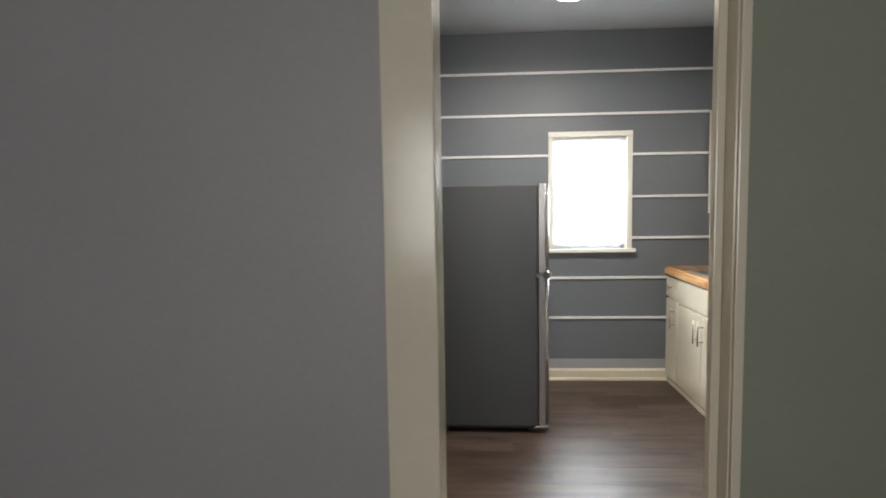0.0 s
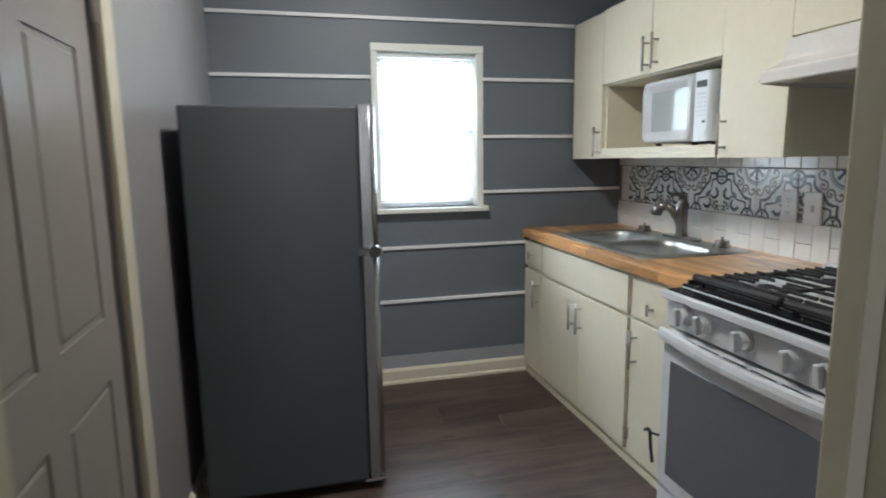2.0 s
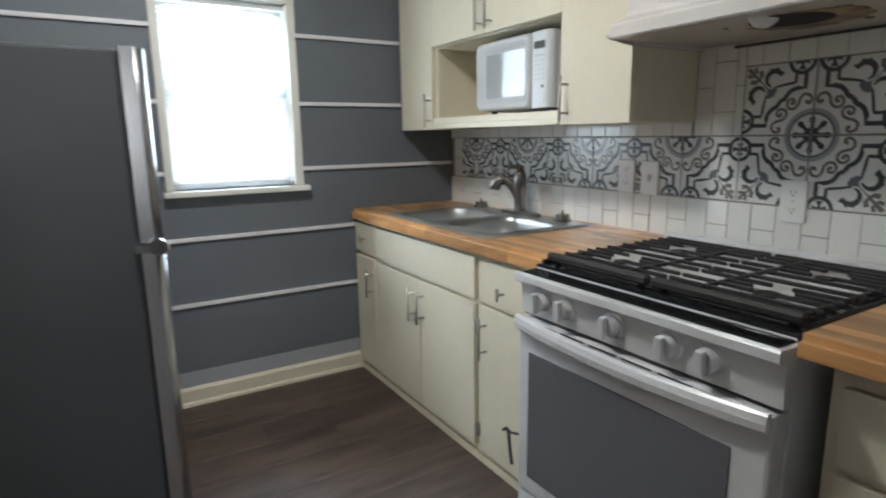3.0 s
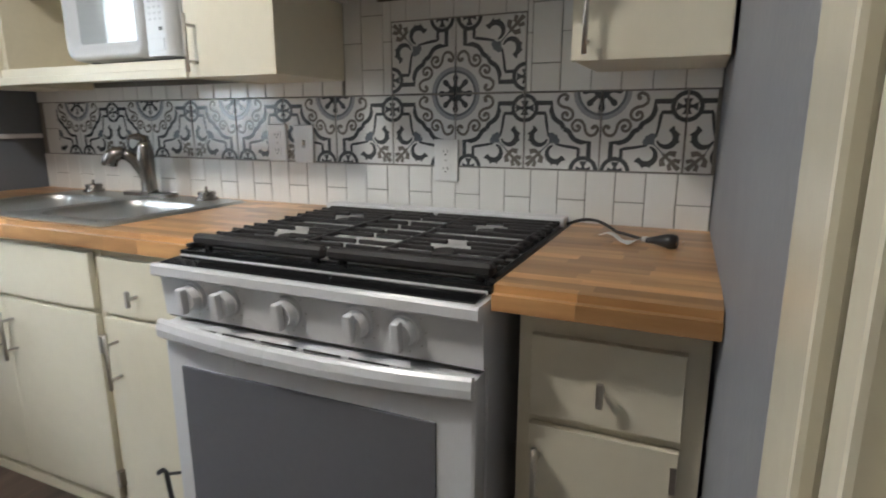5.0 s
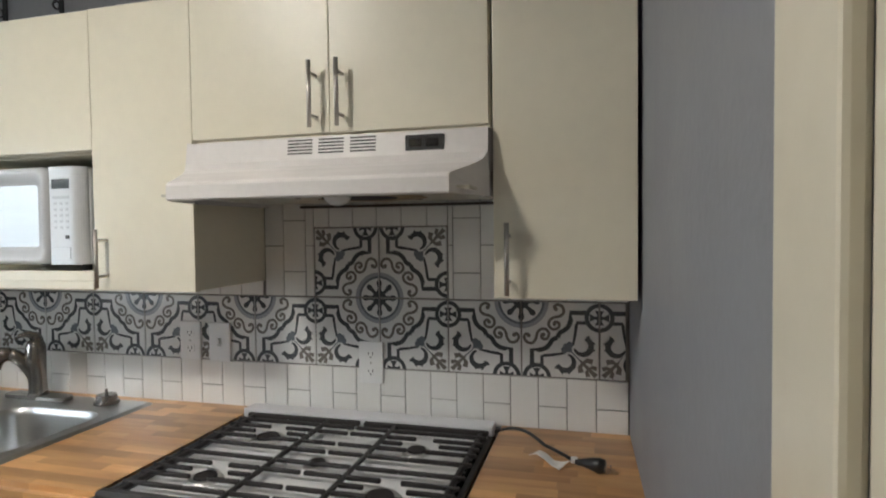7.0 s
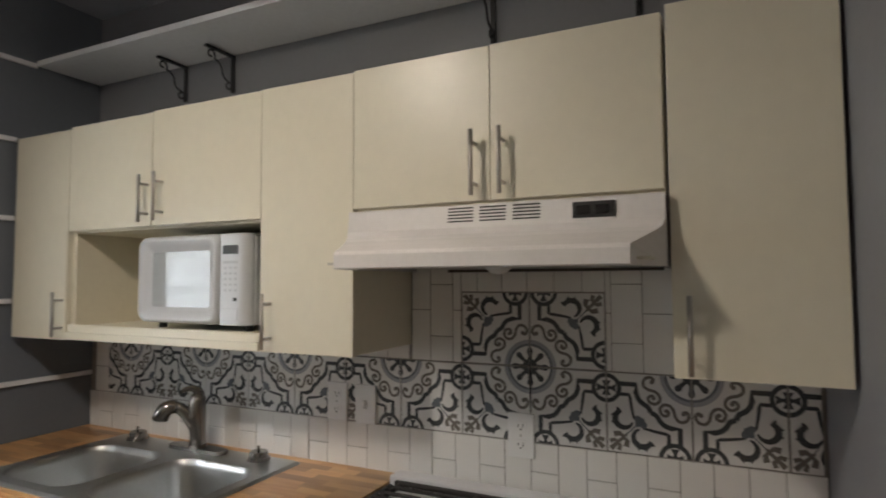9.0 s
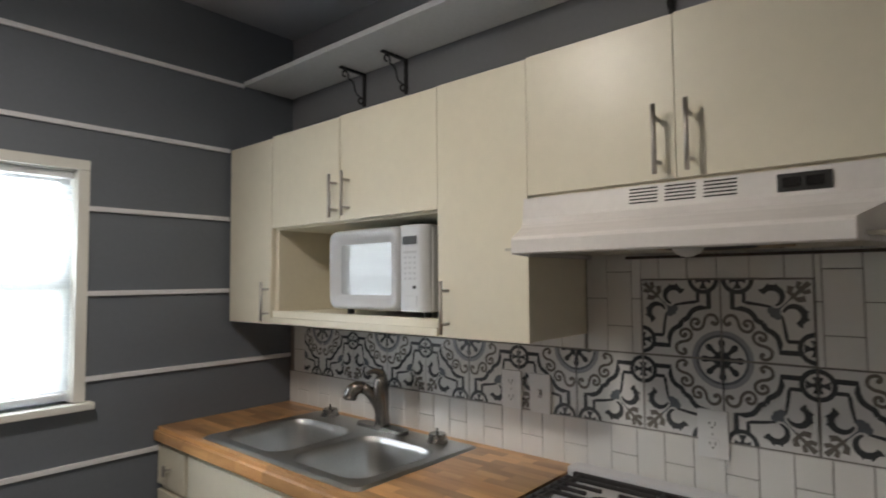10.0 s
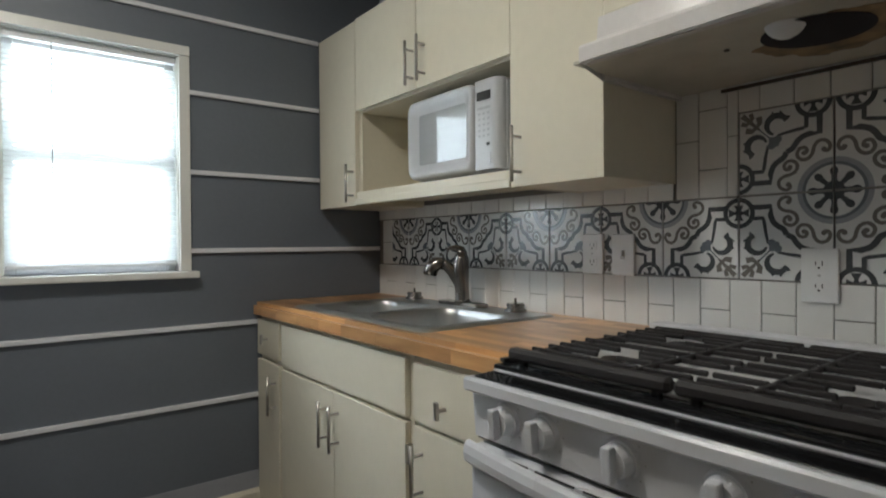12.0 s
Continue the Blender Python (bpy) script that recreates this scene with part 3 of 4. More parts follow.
def base_cabinet(label, y0, y1, fronts, x=XB, top=0.799, hollow=False):
    t = thing("base_cabinet", label, "cabinet", ((x + XE) / 2, (y0 + y1) / 2, 0), GROUPB)
    if hollow:
        for name, lo, hi in (("face_frame", (x + 0.0195, y0 + 0.001, 0.03), (x + 0.040, y1 - 0.001, top)), ("side_panel", (x + 0.040, y0 + 0.001, 0.03), (XE - 0.003, y0 + 0.018, top)),
                             ("side_panel", (x + 0.040, y1 - 0.018, 0.03), (XE - 0.003, y1 - 0.001, top)), ("bottom_panel", (x + 0.040, y0 + 0.018, 0.03), (XE - 0.003, y1 - 0.018, 0.048)),
                             ("back_panel", (XE - 0.015, y0 + 0.018, 0.048), (XE - 0.003, y1 - 0.018, top))):
            at_thing(t, name, box(lo, hi), CREAM)
    else:
        at_thing(t, "body", box((x + 0.0195, y0 + 0.001, 0.03), (XE - 0.003, y1 - 0.001, top), 0.002), CREAM)
    at_thing(t, "plinth", box((x + 0.006, y0 + 0.001, 0), (XE - 0.003, y1 - 0.001, 0.0295)), CREAM_IN)
    for name, a, b, z0, z1 in fronts:
        slab_front(t, name, x, a, b, z0, z1)
    return t


c = base_cabinet("narrow cream base cabinet with one drawer and door", 3.530, 3.766, [("drawer_front", 3.541, 3.760, 0.640, 0.783), ("door", 3.541, 3.760, 0.052, 0.618)])
stub_handle(c, XB, 3.65, 0.69, 0.73)
bar_handle(c, c, XB, 3.572, 0.430, 0.578)
c = base_cabinet("cream sink base cabinet with two slab doors", 2.670, 3.528, [("false_front", 2.690, 3.517, 0.626, 0.783), ("door", 3.0975, 3.517, 0.052, 0.612), ("door", 2.690, 3.0945, 0.052, 0.612)], hollow=True)
bar_handle(c, c, XB, 3.138, 0.430, 0.578)
bar_handle(c, c, XB, 3.064, 0.430, 0.578)
for z in (0.12, 0.53):
    at_thing(c, "hinge", box((XB - 0.003, 2.674, z - 0.025), (XB + 0.016, 2.689, z + 0.025), 0.002), NICKEL)
c = base_cabinet("cream base cabinet with drawer beside the stove", 2.310, 2.668, [("drawer_front", 2.318, 2.654, 0.626, 0.776), ("door", 2.318, 2.654, 0.052, 0.612)])
stub_handle(c, XB, 2.520, 0.662, 0.706)
bar_handle(c, c, XB, 2.615, 0.424, 0.577)
XB2 = 1.225
c = base_cabinet("narrow cream base cabinet with drawer at the wall end", 1.202, 1.520, [("drawer_front", 1.237, 1.492, 0.600, 0.752), ("door", 1.237, 1.492, 0.052, 0.580)], XB2, 0.807)
stub_handle(c, XB2, 1.366, 0.648, 0.694)
bar_handle(c, c, XB2, 1.472, 0.402, 0.552)
for z in (0.10, 0.53):
    at_thing(c, "hinge", box((XB2 - 0.003, 1.238, z - 0.025), (XB2 - 0.0005, 1.248, z + 0.025), 0.001), NICKEL)

# ---------------------------------------------------------------- sink and faucet
SX0, SX1, SY0, SY1, SZ = 1.272, 1.800, 2.640, 3.478, 0.8525
sink = thing("sink", "double-bowl stainless steel drop-in sink in the wooden counter", "sink", (1.54, 3.08, SZ))


def rounded(x0, x1, y0, y1, r, n=6):
    out = []
    for cx, cy, a in ((x1 - r, y1 - r, 0), (x0 + r, y1 - r, 90), (x0 + r, y0 + r, 180), (x1 - r, y0 + r, 270)):
        out += arc(cx, cy, r, a, a + 90, n)
    return out


bowls = [(1.318, 1.672, 2.690, 3.033), (1.318, 1.672, 3.085, 3.428)]
bm = bmesh.new()
loops = [[bm.verts.new((x, y, SZ + 0.0045)) for x, y in rounded(SX0 + 0.012, SX1 - 0.012, SY0 + 0.012, SY1 - 0.012, 0.02)]]
for b in bowls:
    loops.append([bm.verts.new((x, y, SZ + 0.004)) for x, y in rounded(*b, 0.075, 8)])
edges = []
for lp in loops:
    edges += [bm.edges.new((lp[i], lp[(i + 1) % len(lp)])) for i in range(len(lp))]
bmesh.ops.triangle_fill(bm, edges=edges, use_beauty=True)
outer = [bm.verts.new((x, y, SZ - 0.002)) for x, y in rounded(SX0, SX1, SY0, SY1, 0.025)]
for i in range(len(outer)):
    j = (i + 1) % len(outer)
    bm.faces.new((loops[0][i], loops[0][j], outer[j], outer[i]))
at_thing(sink, "rim", bm, STEEL)
for x0, x1, y0, y1 in bowls:
    bm = bmesh.new()
    prev = None
    for inset, z, r in ((-0.001, 0.0042, 0.075), (0.004, 0.000, 0.073), (0.008, -0.02, 0.07), (0.014, -0.10, 0.07), (0.024, -0.145, 0.07), (0.045, -0.165, 0.065), (0.075, -0.172, 0.06), (0.14, -0.176, 0.02)):
        ring = [bm.verts.new((x, y, SZ + z)) for x, y in rounded(x0 + inset, x1 - inset, y0 + inset, y1 - inset, r, 8)]
        if prev:
            for i in range(len(ring)):
                j = (i + 1) % len(ring)
                bm.faces.new((prev[i], prev[j], ring[j], ring[i]))
        prev = ring
    bm.faces.new(prev)
    bowl = smooth(at_thing(sink, "bowl", bm, STEEL))
    cx, cy = (x0 + x1) / 2, (y0 + y1) / 2
    bm = cyl((cx, cy, SZ - 0.1765), (cx, cy, SZ - 0.171), 0.042, 0.036, 24)
    add_cyl(bm, (cx, cy, SZ - 0.171), (cx, cy, SZ - 0.164), 0.008, seg=12)
    at_thing(sink, "drain", bm, CHROME)
FAUCET = paint("dark_brushed_nickel", (0.25, 0.232, 0.215), 0.27, metal=1.0, bump=0.02, vary=0.06, grain=150)
fa = thing("faucet", "brushed nickel single-lever pull-out kitchen faucet", "faucet", (1.740, 3.040, SZ + 0.006))
bm = extrude_profile([*arc(0, 0.10, 0.026, 0, 180, 8), *arc(0, -0.10, 0.026, 180, 360, 8)], "z", 0, 0.012)
part("deck_plate", bm, FAUCET, fa)
bm = bmesh.new()
D = Vector((-0.72, 0.69, 0)).normalized()
up = [D * a + Vector((0, 0, z)) for a, z in ((0, 0.010), (0, 0.022), (0.001, 0.055), (0.004, 0.090), (0.006, 0.120), (0.004, 0.150), (0.003, 0.172), (0.004, 0.188), (0.005, 0.194))]
add_tube(bm, up, [0.031, 0.0265, 0.0255, 0.028, 0.031, 0.029, 0.027, 0.021, 0.010], 22)
smooth(part("body", bm, FAUCET, fa))
bm = bmesh.new()
pts = [D * a + Vector((0, 0, z)) for a, z in ((0.004, 0.070), (0.020, 0.100), (0.038, 0.126), (0.056, 0.143), (0.074, 0.151))]
add_tube(bm, pts, [0.022, 0.022, 0.0205, 0.020, 0.0205], 18)
spout = smooth(part("spout", bm, FAUCET, fa))
bm = bmesh.new()
pts = [D * a + Vector((0, 0, z)) for a, z in ((0.070, 0.150), (0.074, 0.1515), (0.090, 0.151), (0.104, 0.143), (0.114, 0.127), (0.118, 0.112), (0.1185, 0.109))]
add_tube(bm, pts, [0.0205, 0.0225, 0.0245, 0.0260, 0.0265, 0.0255, 0.021], 18)
smooth(part("spray_head", bm, FAUCET, fa))
bm = bmesh.new()
pts = [D * a + Vector((0, 0, z)) for a, z in ((-0.004, 0.184), (0.004, 0.201), (0.022, 0.210), (0.044, 0.207), (0.056, 0.200))]
add_tube(bm, pts, [0.017, 0.016, 0.011, 0.0075, 0.006], 14)
smooth(part("lever", bm, FAUCET, fa))
for x, y, lab in ((1.745, 2.775, "round brushed nickel sprayer holder on the sink deck"), (1.752, 3.358, "round brushed nickel soap dispenser on the sink deck")):
    t = thing("sink_accessory", lab, "sink fitting", (x, y, SZ + 0.006))
    bm = cyl((0, 0, 0), (0, 0, 0.009), 0.037, 0.035, 24)
    add_cyl(bm, (0, 0, 0.009), (0, 0, 0.018), 0.029, 0.027, 20)
    part("base", bm, FAUCET, t)
    bm = cyl((0, 0, 0.018), (0, 0, 0.027), 0.031, 0.028, 20)
    add_cyl(bm, (0, 0, 0.027), (0, 0, 0.044), 0.005, 0.004, 10)
    part("cap", bm, FAUCET, t)

# ---------------------------------------------------------------- gas stove
VY0, VY1 = 1.553, 2.298
st = thing("gas_stove", "white slide-in gas range with five knobs and dark oven window", "stove", (1.47, 1.925, 0))


def sp(name, bm, mat, label="", parent=None):
    return at_thing(st, name, bm, mat, label, parent)


sp("body", box((1.185, VY0 + 0.004, 0.03), (1.80, VY1 - 0.004, 0.822), 0.004), ENAMEL)
for x in (1.22, 1.76):
    for y in (VY0 + 0.05, VY1 - 0.05):
        sp("foot", cyl((x, y, 0), (x, y, 0.035), 0.02, seg=12), BLACK)
sp("control_panel", extrude_profile([(1.150, 0.702), (1.143, 0.792), (1.124, 0.796), (1.119, 0.800), (1.119, 0.818), (1.123, 0.823), (1.136, 0.822), (1.192, 0.821), (1.192, 0.702)], "y", VY0, VY1), ENAMEL)
sp("front_gutter", extrude_profile([(1.136, 0.8225), (1.137, 0.8245), (1.186, 0.8270), (1.190, 0.8270), (1.190, 0.8225)], "y", VY0 + 0.012, VY1 - 0.012), COOKTOP, "glossy black front glass strip")
bm = bmesh.new()
add_box(bm, (1.196, VY0 + 0.004, 0.8225), (1.800, VY1 - 0.004, 0.838), 0.003)
sp("cooktop", bm, COOKTOP)
sp("cooktop_bed", box((1.235, VY0 + 0.045, 0.8385), (1.745, VY1 - 0.045, 0.842), 0.001), BED, "white enamel burner bed")
sp("front_trim", box((1.1895, VY0 + 0.010, 0.8230), (1.1945, VY1 - 0.010, 0.8300), 0.0012), ENAMEL)
sp("rear_trim", box((1.755, VY0 + 0.004, 0.8385), (1.812, VY1 - 0.004, 0.872), 0.005), ENAMEL)
for y in (VY0 + 0.0015, VY1 - 0.0155):
    sp("side_trim", box((1.215, y, 0.8385), (1.761, y + 0.014, 0.848), 0.003), BLACK)
ov = sp("oven_door", box((1.132, VY0 + 0.006, 0.150), (1.184, VY1 - 0.006, 0.690), 0.008), ENAMEL)
sp("oven_window", box((1.1285, 1.634, 0.205), (1.136, 2.246, 0.596), 0.002), OVEN_GLASS, "dark oven window", ov)
k = 14
bm = bmesh.new()
prev = None
for i in range(k + 1):
    y = VY0 + 0.008 + (VY1 - VY0 - 0.016) * i / k
    bow = 0.030 * (1 - (2 * i / k - 1) ** 2)
    dip = -0.012 * (1 - (2 * i / k - 1) ** 2)
    x = 1.113 - bow * 0.35
    ring = [bm.verts.new(p) for p in ((x + 0.014, y, 0.700 + dip), (x + 0.006, y, 0.7005 + dip), (x, y, 0.695 + dip), (x - 0.003, y, 0.680 + dip), (x - 0.001, y, 0.664 + dip), (x + 0.005, y, 0.658 + dip), (x + 0.014, y, 0.660 + dip))]
    if prev:
        for j in range(7):
            bm.faces.new((prev[j], prev[(j + 1) % 7], ring[(j + 1) % 7], ring[j]))
    else:
        bm.faces.new(ring)
    prev = ring
bm.faces.new(prev[::-1])
sp("oven_handle", bm, ENAMEL, "bowed white oven handle", ov)
for y in (VY0 + 0.012, VY1 - 0.05):
    sp("handle_mount", box((1.115, y, 0.660), (1.136, y + 0.030, 0.697), 0.006), ENAMEL, "", ov)
for i in range(6):
    y = 1.625 + i * 0.103
    for z in (0.6805, 0.6865):
        sp("vent_slot", box((1.1305, y, z - 0.0012), (1.135, y + 0.085, z + 0.0012)), DARK_GAP)
bm = bmesh.new()
add_tube(bm, [(1.106, VY1 + 0.034, 0.322), (1.110, VY1 + 0.022, 0.331), (1.113, VY1 + 0.016, 0.326), (1.117, VY1 + 0.014, 0.27), (1.124, VY1 + 0.012, 0.213)], 0.0055, 8)
add_tube(bm, [(1.134, VY1 - 0.008, 0.318), (1.114, VY1 + 0.015, 0.320)], 0.004, 8)
smooth(sp("hook_latch", bm, BLACK_IRON, "black metal hook beside the oven door"))
sp("panel_gap", box((1.152, VY0 + 0.006, 0.6985), (1.186, VY1 - 0.006, 0.7012)), DARK_GAP)
sp("storage_drawer", box((1.134, VY0 + 0.006, 0.035), (1.184, VY1 - 0.006, 0.142), 0.006), ENAMEL)
slope = Vector((-1, 0, -0.078)).normalized()
for y in (2.205, 2.112, 1.957, 1.797, 1.700):
    o = Vector((1.1455, y, 0.755))
    bm = cyl(o, o + slope * 0.008, 0.033, 0.031, 24)
    base = sp("knob", bm, ENAMEL, "white stove knob")
    q = slope.to_track_quat("Z", "Y").to_matrix().to_4x4()
    bm = cyl((0, 0, 0.008), (0, 0, 0.026), 0.027, 0.023, 24)
    add_box(bm, (-0.0085, -0.028, 0.024), (0.0085, 0.028, 0.042), 0.004)
    bm.transform(Matrix.Translation(o) @ q)
    g = sp("grip", bm, ENAMEL, "", base)
    bm = bmesh.new()
    for i in range(7):
        a = radians(-120 + 40 * i)
        add_box(bm, (0.041 * math.cos(a) - 0.0012, 0.041 * math.sin(a) - 0.0012, -0.0005), (0.041 * math.cos(a) + 0.0012, 0.041 * math.sin(a) + 0.0012, 0.0006))
    bm.transform(Matrix.Translation(o) @ q)
    sp("dial_marks", bm, ALU, "", base)
for x, y, r in ((1.37, 1.72, 0.042), (1.62, 1.72, 0.034), (1.37, 2.13, 0.036), (1.62, 2.13, 0.042), (1.495, 1.925, 0.030)):
    bm = cyl((x, y, 0.842), (x, y, 0.848), r * 1.1, r * 0.95, 24)
    br = sp("burner", bm, ALU, "grey alloy burner")
    sp("burner_cap", cyl((x, y, 0.848), (x, y, 0.853), r * 0.72, r * 0.66, 24), IRON, "black burner cap", br)


def grate(outer, inner, label):
    """One cast iron grate: front and rear rails, a spine and fingers across, on short feet. inner: where the two meet."""
    y0, y1 = min(outer, inner), max(outer, inner)
    way = 1 if inner > outer else -1
    g = thing("stove_grate", label, "grate", (1.48, (y0 + y1) / 2, 0.842), "cast iron grates on the stove")
    zt, zb = 0.866, 0.856

    def gp(name, lo, hi, b=0.0025):
        a, c = sorted((lo[1], hi[1]))
        at_thing(g, name, box((lo[0], a, lo[2]), (hi[0], c, hi[2]), b, 1), IRON)
    gp("front_rail", (1.208, y0, 0.848), (1.236, y1, 0.873), 0.007)
    gp("rear_rail", (1.733, y0 + 0.004, zb - 0.003), (1.748, y1 - 0.004, zt))
    spine = inner - way * 0.095
    rim = outer + way * 0.018
    gp("side_rail", (1.236, rim, zb - 0.004), (1.733, rim + way * 0.012, zt - 0.002))
    gp("spine", (1.236, spine - 0.006, zb), (1.733, spine + 0.006, zt))
    m = outer + way * 0.150
    for x, gap in ((1.284, 0.0), (1.335, 0.022), (1.372, 0.046), (1.409, 0.022), (1.460, 0.0), (1.528, 0.0), (1.582, 0.022), (1.619, 0.046), (1.656, 0.022), (1.698, 0.0)):
        gp("finger", (x - 0.0045, outer + way * 0.002, zb + 0.001), (x + 0.0045, m - way * gap, zt + 0.001), 0.002)
        gp("finger", (x - 0.0045, m + way * (gap + 0.0005), zb + 0.001), (x + 0.0045, spine - way * 0.006, zt + 0.001), 0.002)
        if gap < 0.04:
            gp("finger", (x - 0.0045, spine + way * 0.006, zb + 0.001), (x + 0.0045, inner - way * 0.001, zt + 0.001), 0.002)
    for x in (1.228, 1.740):
        for y in (y0 + 0.03, y1 - 0.03):
            gp("foot", (x - 0.006, y - 0.007, 0.838), (x + 0.006, y + 0.007, 0.858), 0.001)


grate(1.560, 1.912, "black cast iron stove grate on the range top")
grate(2.270, 1.918, "black cast iron stove grate beside the sink counter")

# ---------------------------------------------------------------- range hood
hd = thing("range_hood", "white under-cabinet range hood with greasy underside", "range hood", (1.62, 1.89, 1.457))


def hp(name, bm, mat, label="", parent=None):
    return at_thing(hd, name, bm, mat, label, parent)


HY0, HY1 = 1.515, 2.262
sec = [(1.369, 1.458, 0.0), (1.366, 1.461, 0.0), (1.366, 1.490, 0.0), (1.369, 1.496, 0.0), (1.376, 1.499, 0.04), (1.420, 1.512, 0.35), (1.462, 1.526, 0.68), (1.484, 1.536, 0.88), (1.496, 1.552, 1.0), (1.503, 1.604, 1.0), (1.846, 1.604, 1.0)]
bm = bmesh.new()
rows_a = [[bm.verts.new((x, HY0 + 0.052 * (1 - w), z)), bm.verts.new((x, HY1 - 0.052 * (1 - w), z))] for x, z, w in sec]
for a, b in zip(rows_a, rows_a[1:]):
    bm.faces.new((a[0], a[1], b[1], b[0]))
for side, y in ((0, HY0), (1, HY1)):
    foot, back = bm.verts.new((1.520, y, 1.458)), bm.verts.new((1.846, y, 1.458))
    col = [r[side] for r in rows_a]
    for a, b in zip(col[:-2], col[1:-1]):
        bm.faces.new((a, b, foot))
    bm.faces.new((col[-2], col[-1], back, foot))
hp("shell", bm, HOODW)
bm = bmesh.new()
for y in (1.52, 2.246):
    add_box(bm, (1.52, y, 1.458), (1.846, y + 0.012, 1.470))
add_box(bm, (1.374, 1.572, 1.4575), (1.392, 2.206, 1.4635))
hp("lower_edge", bm, HOODW)
RUST = paint("rusty_grease", (0.27, 0.185, 0.095), 0.6, grain=22, vary=0.8, stain=25, bump=0.3)
HOLE_SHADE = paint("shaded_fan_hole", (0.016, 0.012, 0.013), 0.8, bump=0.1)
FLANGE = paint("dark_greasy_steel", (0.055, 0.042, 0.034), 0.5, vary=0.3)
GREASED = paint("yellowed_hood_enamel", (0.50, 0.465, 0.385), 0.42, bump=0.05, vary=0.12, grain=14)
hp("underside", box((1.392, 1.533, 1.468), (1.845, 2.245, 1.474)), GREASED, "yellowed greasy enamel underside")
bm = bmesh.new()
ring = []
for i in range(72):
    a = 2 * math.pi * i / 72
    rr = 1 + 0.10 * math.sin(2 * a + 0.6) + 0.06 * math.sin(5 * a) + 0.05 * math.sin(11 * a + 2) + 0.03 * math.sin(19 * a + 1)
    ring.append((1.622 + 0.112 * rr * math.cos(a), 1.822 + 0.140 * rr * math.sin(a)))
extrude_profile(ring, "z", 1.4655, 1.4678, bm)
hp("grease_stain", bm, RUST, "brown rust and grease round the fan")
for x, y, r in ((1.560, 1.995, 0.006), (1.735, 1.742, 0.010), (1.742, 1.880, 0.008)):
    hp("grease_drip", cyl((x, y, 1.4658), (x, y, 1.4679), r, seg=10), FLANGE)
# flat near-black disc: the shade inside the fan hole put into colour
hp("fan_opening", cyl((1.580, 1.842, 1.4640), (1.580, 1.842, 1.4653), 0.090, seg=36), HOLE_SHADE, "open dark fan hole")
bm = bmesh.new()
bmesh.ops.create_uvsphere(bm, u_segments=18, v_segments=10, radius=0.036, matrix=Matrix.Translation((1.512, 1.868, 1.480)))
smooth(hp("bulb", bm, PLASTIC, "white hood light bulb"))
for gidx in range(3):
    y0 = 1.985 - gidx * 0.078
    for i in range(5):
        z = 1.566 + i * 0.0076
        xs = 1.496 + (z - 1.552) * 0.135
        hp("vent_slot", box((xs - 0.0009, y0 - 0.062, z - 0.0017), (xs + 0.003, y0, z + 0.0017)), DARK_GAP)
hp("switch_panel", box((1.4950, 1.610, 1.560), (1.508, 1.697, 1.594), 0.001), BLACK, "dark switch panel")
for i in range(2):
    hp("switch", box((1.4925, 1.622 + i * 0.038, 1.568), (1.4950, 1.650 + i * 0.038, 1.586), 0.0015), COOKTOP)
hp("rear_flange", box((1.832, 1.545, 1.454), (1.8375, 2.140, 1.462)), FLANGE, "dark greasy rear flange")

# ---------------------------------------------------------------- microwave
mw = thing("microwave", "small white countertop microwave oven in the cabinet niche", "microwave", (1.69, 2.86, 1.284))


MWB = paint("grey_microwave_print", (0.40, 0.41, 0.43), 0.4, bump=0.0, vary=0.05)
MWW = paint("off_white_microwave_plastic", (0.58, 0.59, 0.61), 0.18, bump=0.0, vary=0.02)


def mp_(name, bm, mat, label="", parent=None):
    return at_thing(mw, name, bm, mat, label, parent)


mp_("case", box((1.585, 2.648, 1.302), (1.825, 3.102, 1.572), 0.012, 3), MWW)
for x in (1.61, 1.80):
    for y in (2.69, 3.06):
        mp_("foot", cyl((x, y, 1.284), (x, y, 1.304), 0.013, seg=12), BLACK)
bm = bmesh.new()
prev = None
for x, inset, r in ((1.588, 0.0, 0.034), (1.566, 0.0, 0.034), (1.556, 0.002, 0.034), (1.549, 0.006, 0.032), (1.546, 0.012, 0.030), (1.5468, 0.017, 0.028), (1.556, 0.034, 0.020), (1.5660, 0.050, 0.010), (1.5668, 0.054, 0.009)):
    ring = [bm.verts.new((x, y, z)) for y, z in rounded(2.758 + inset, 3.108 - inset, 1.303 + inset, 1.574 - inset, r, 5)]
    if prev:
        for i in range(len(ring)):
            j = (i + 1) % len(ring)
            bm.faces.new((prev[i], prev[j], ring[j], ring[i]))
    prev = ring
md = smooth(mp_("door", bm, MWW, "white door with a sloping rim"))
MWG = paint("microwave_window", (0.40, 0.42, 0.43), 0.05, bump=0.10, spec=1.0, grain=2.2, stretch=(1, 1, 9))
mp_("door_window", box((1.5657, 2.806, 1.351), (1.570, 3.060, 1.526), 0.001), MWG, "shiny reflecting door window", md)
mp_("control_panel", extrude_profile([(1.587, 2.7560), (1.5572, 2.7560), (1.5562, 2.7545), *[(1.5872 - 0.031 * math.cos(radians(90 * i / 8)), 2.682 - 0.031 * math.sin(radians(90 * i / 8))) for i in range(9)]], "z", 1.3035, 1.5725), MWW)
mp_("display", box((1.5549, 2.686, 1.512), (1.5566, 2.746, 1.538)), BLACK, "dark display")
mp_("button_strip", box((1.5553, 2.688, 1.484), (1.5566, 2.745, 1.492)), MWB)
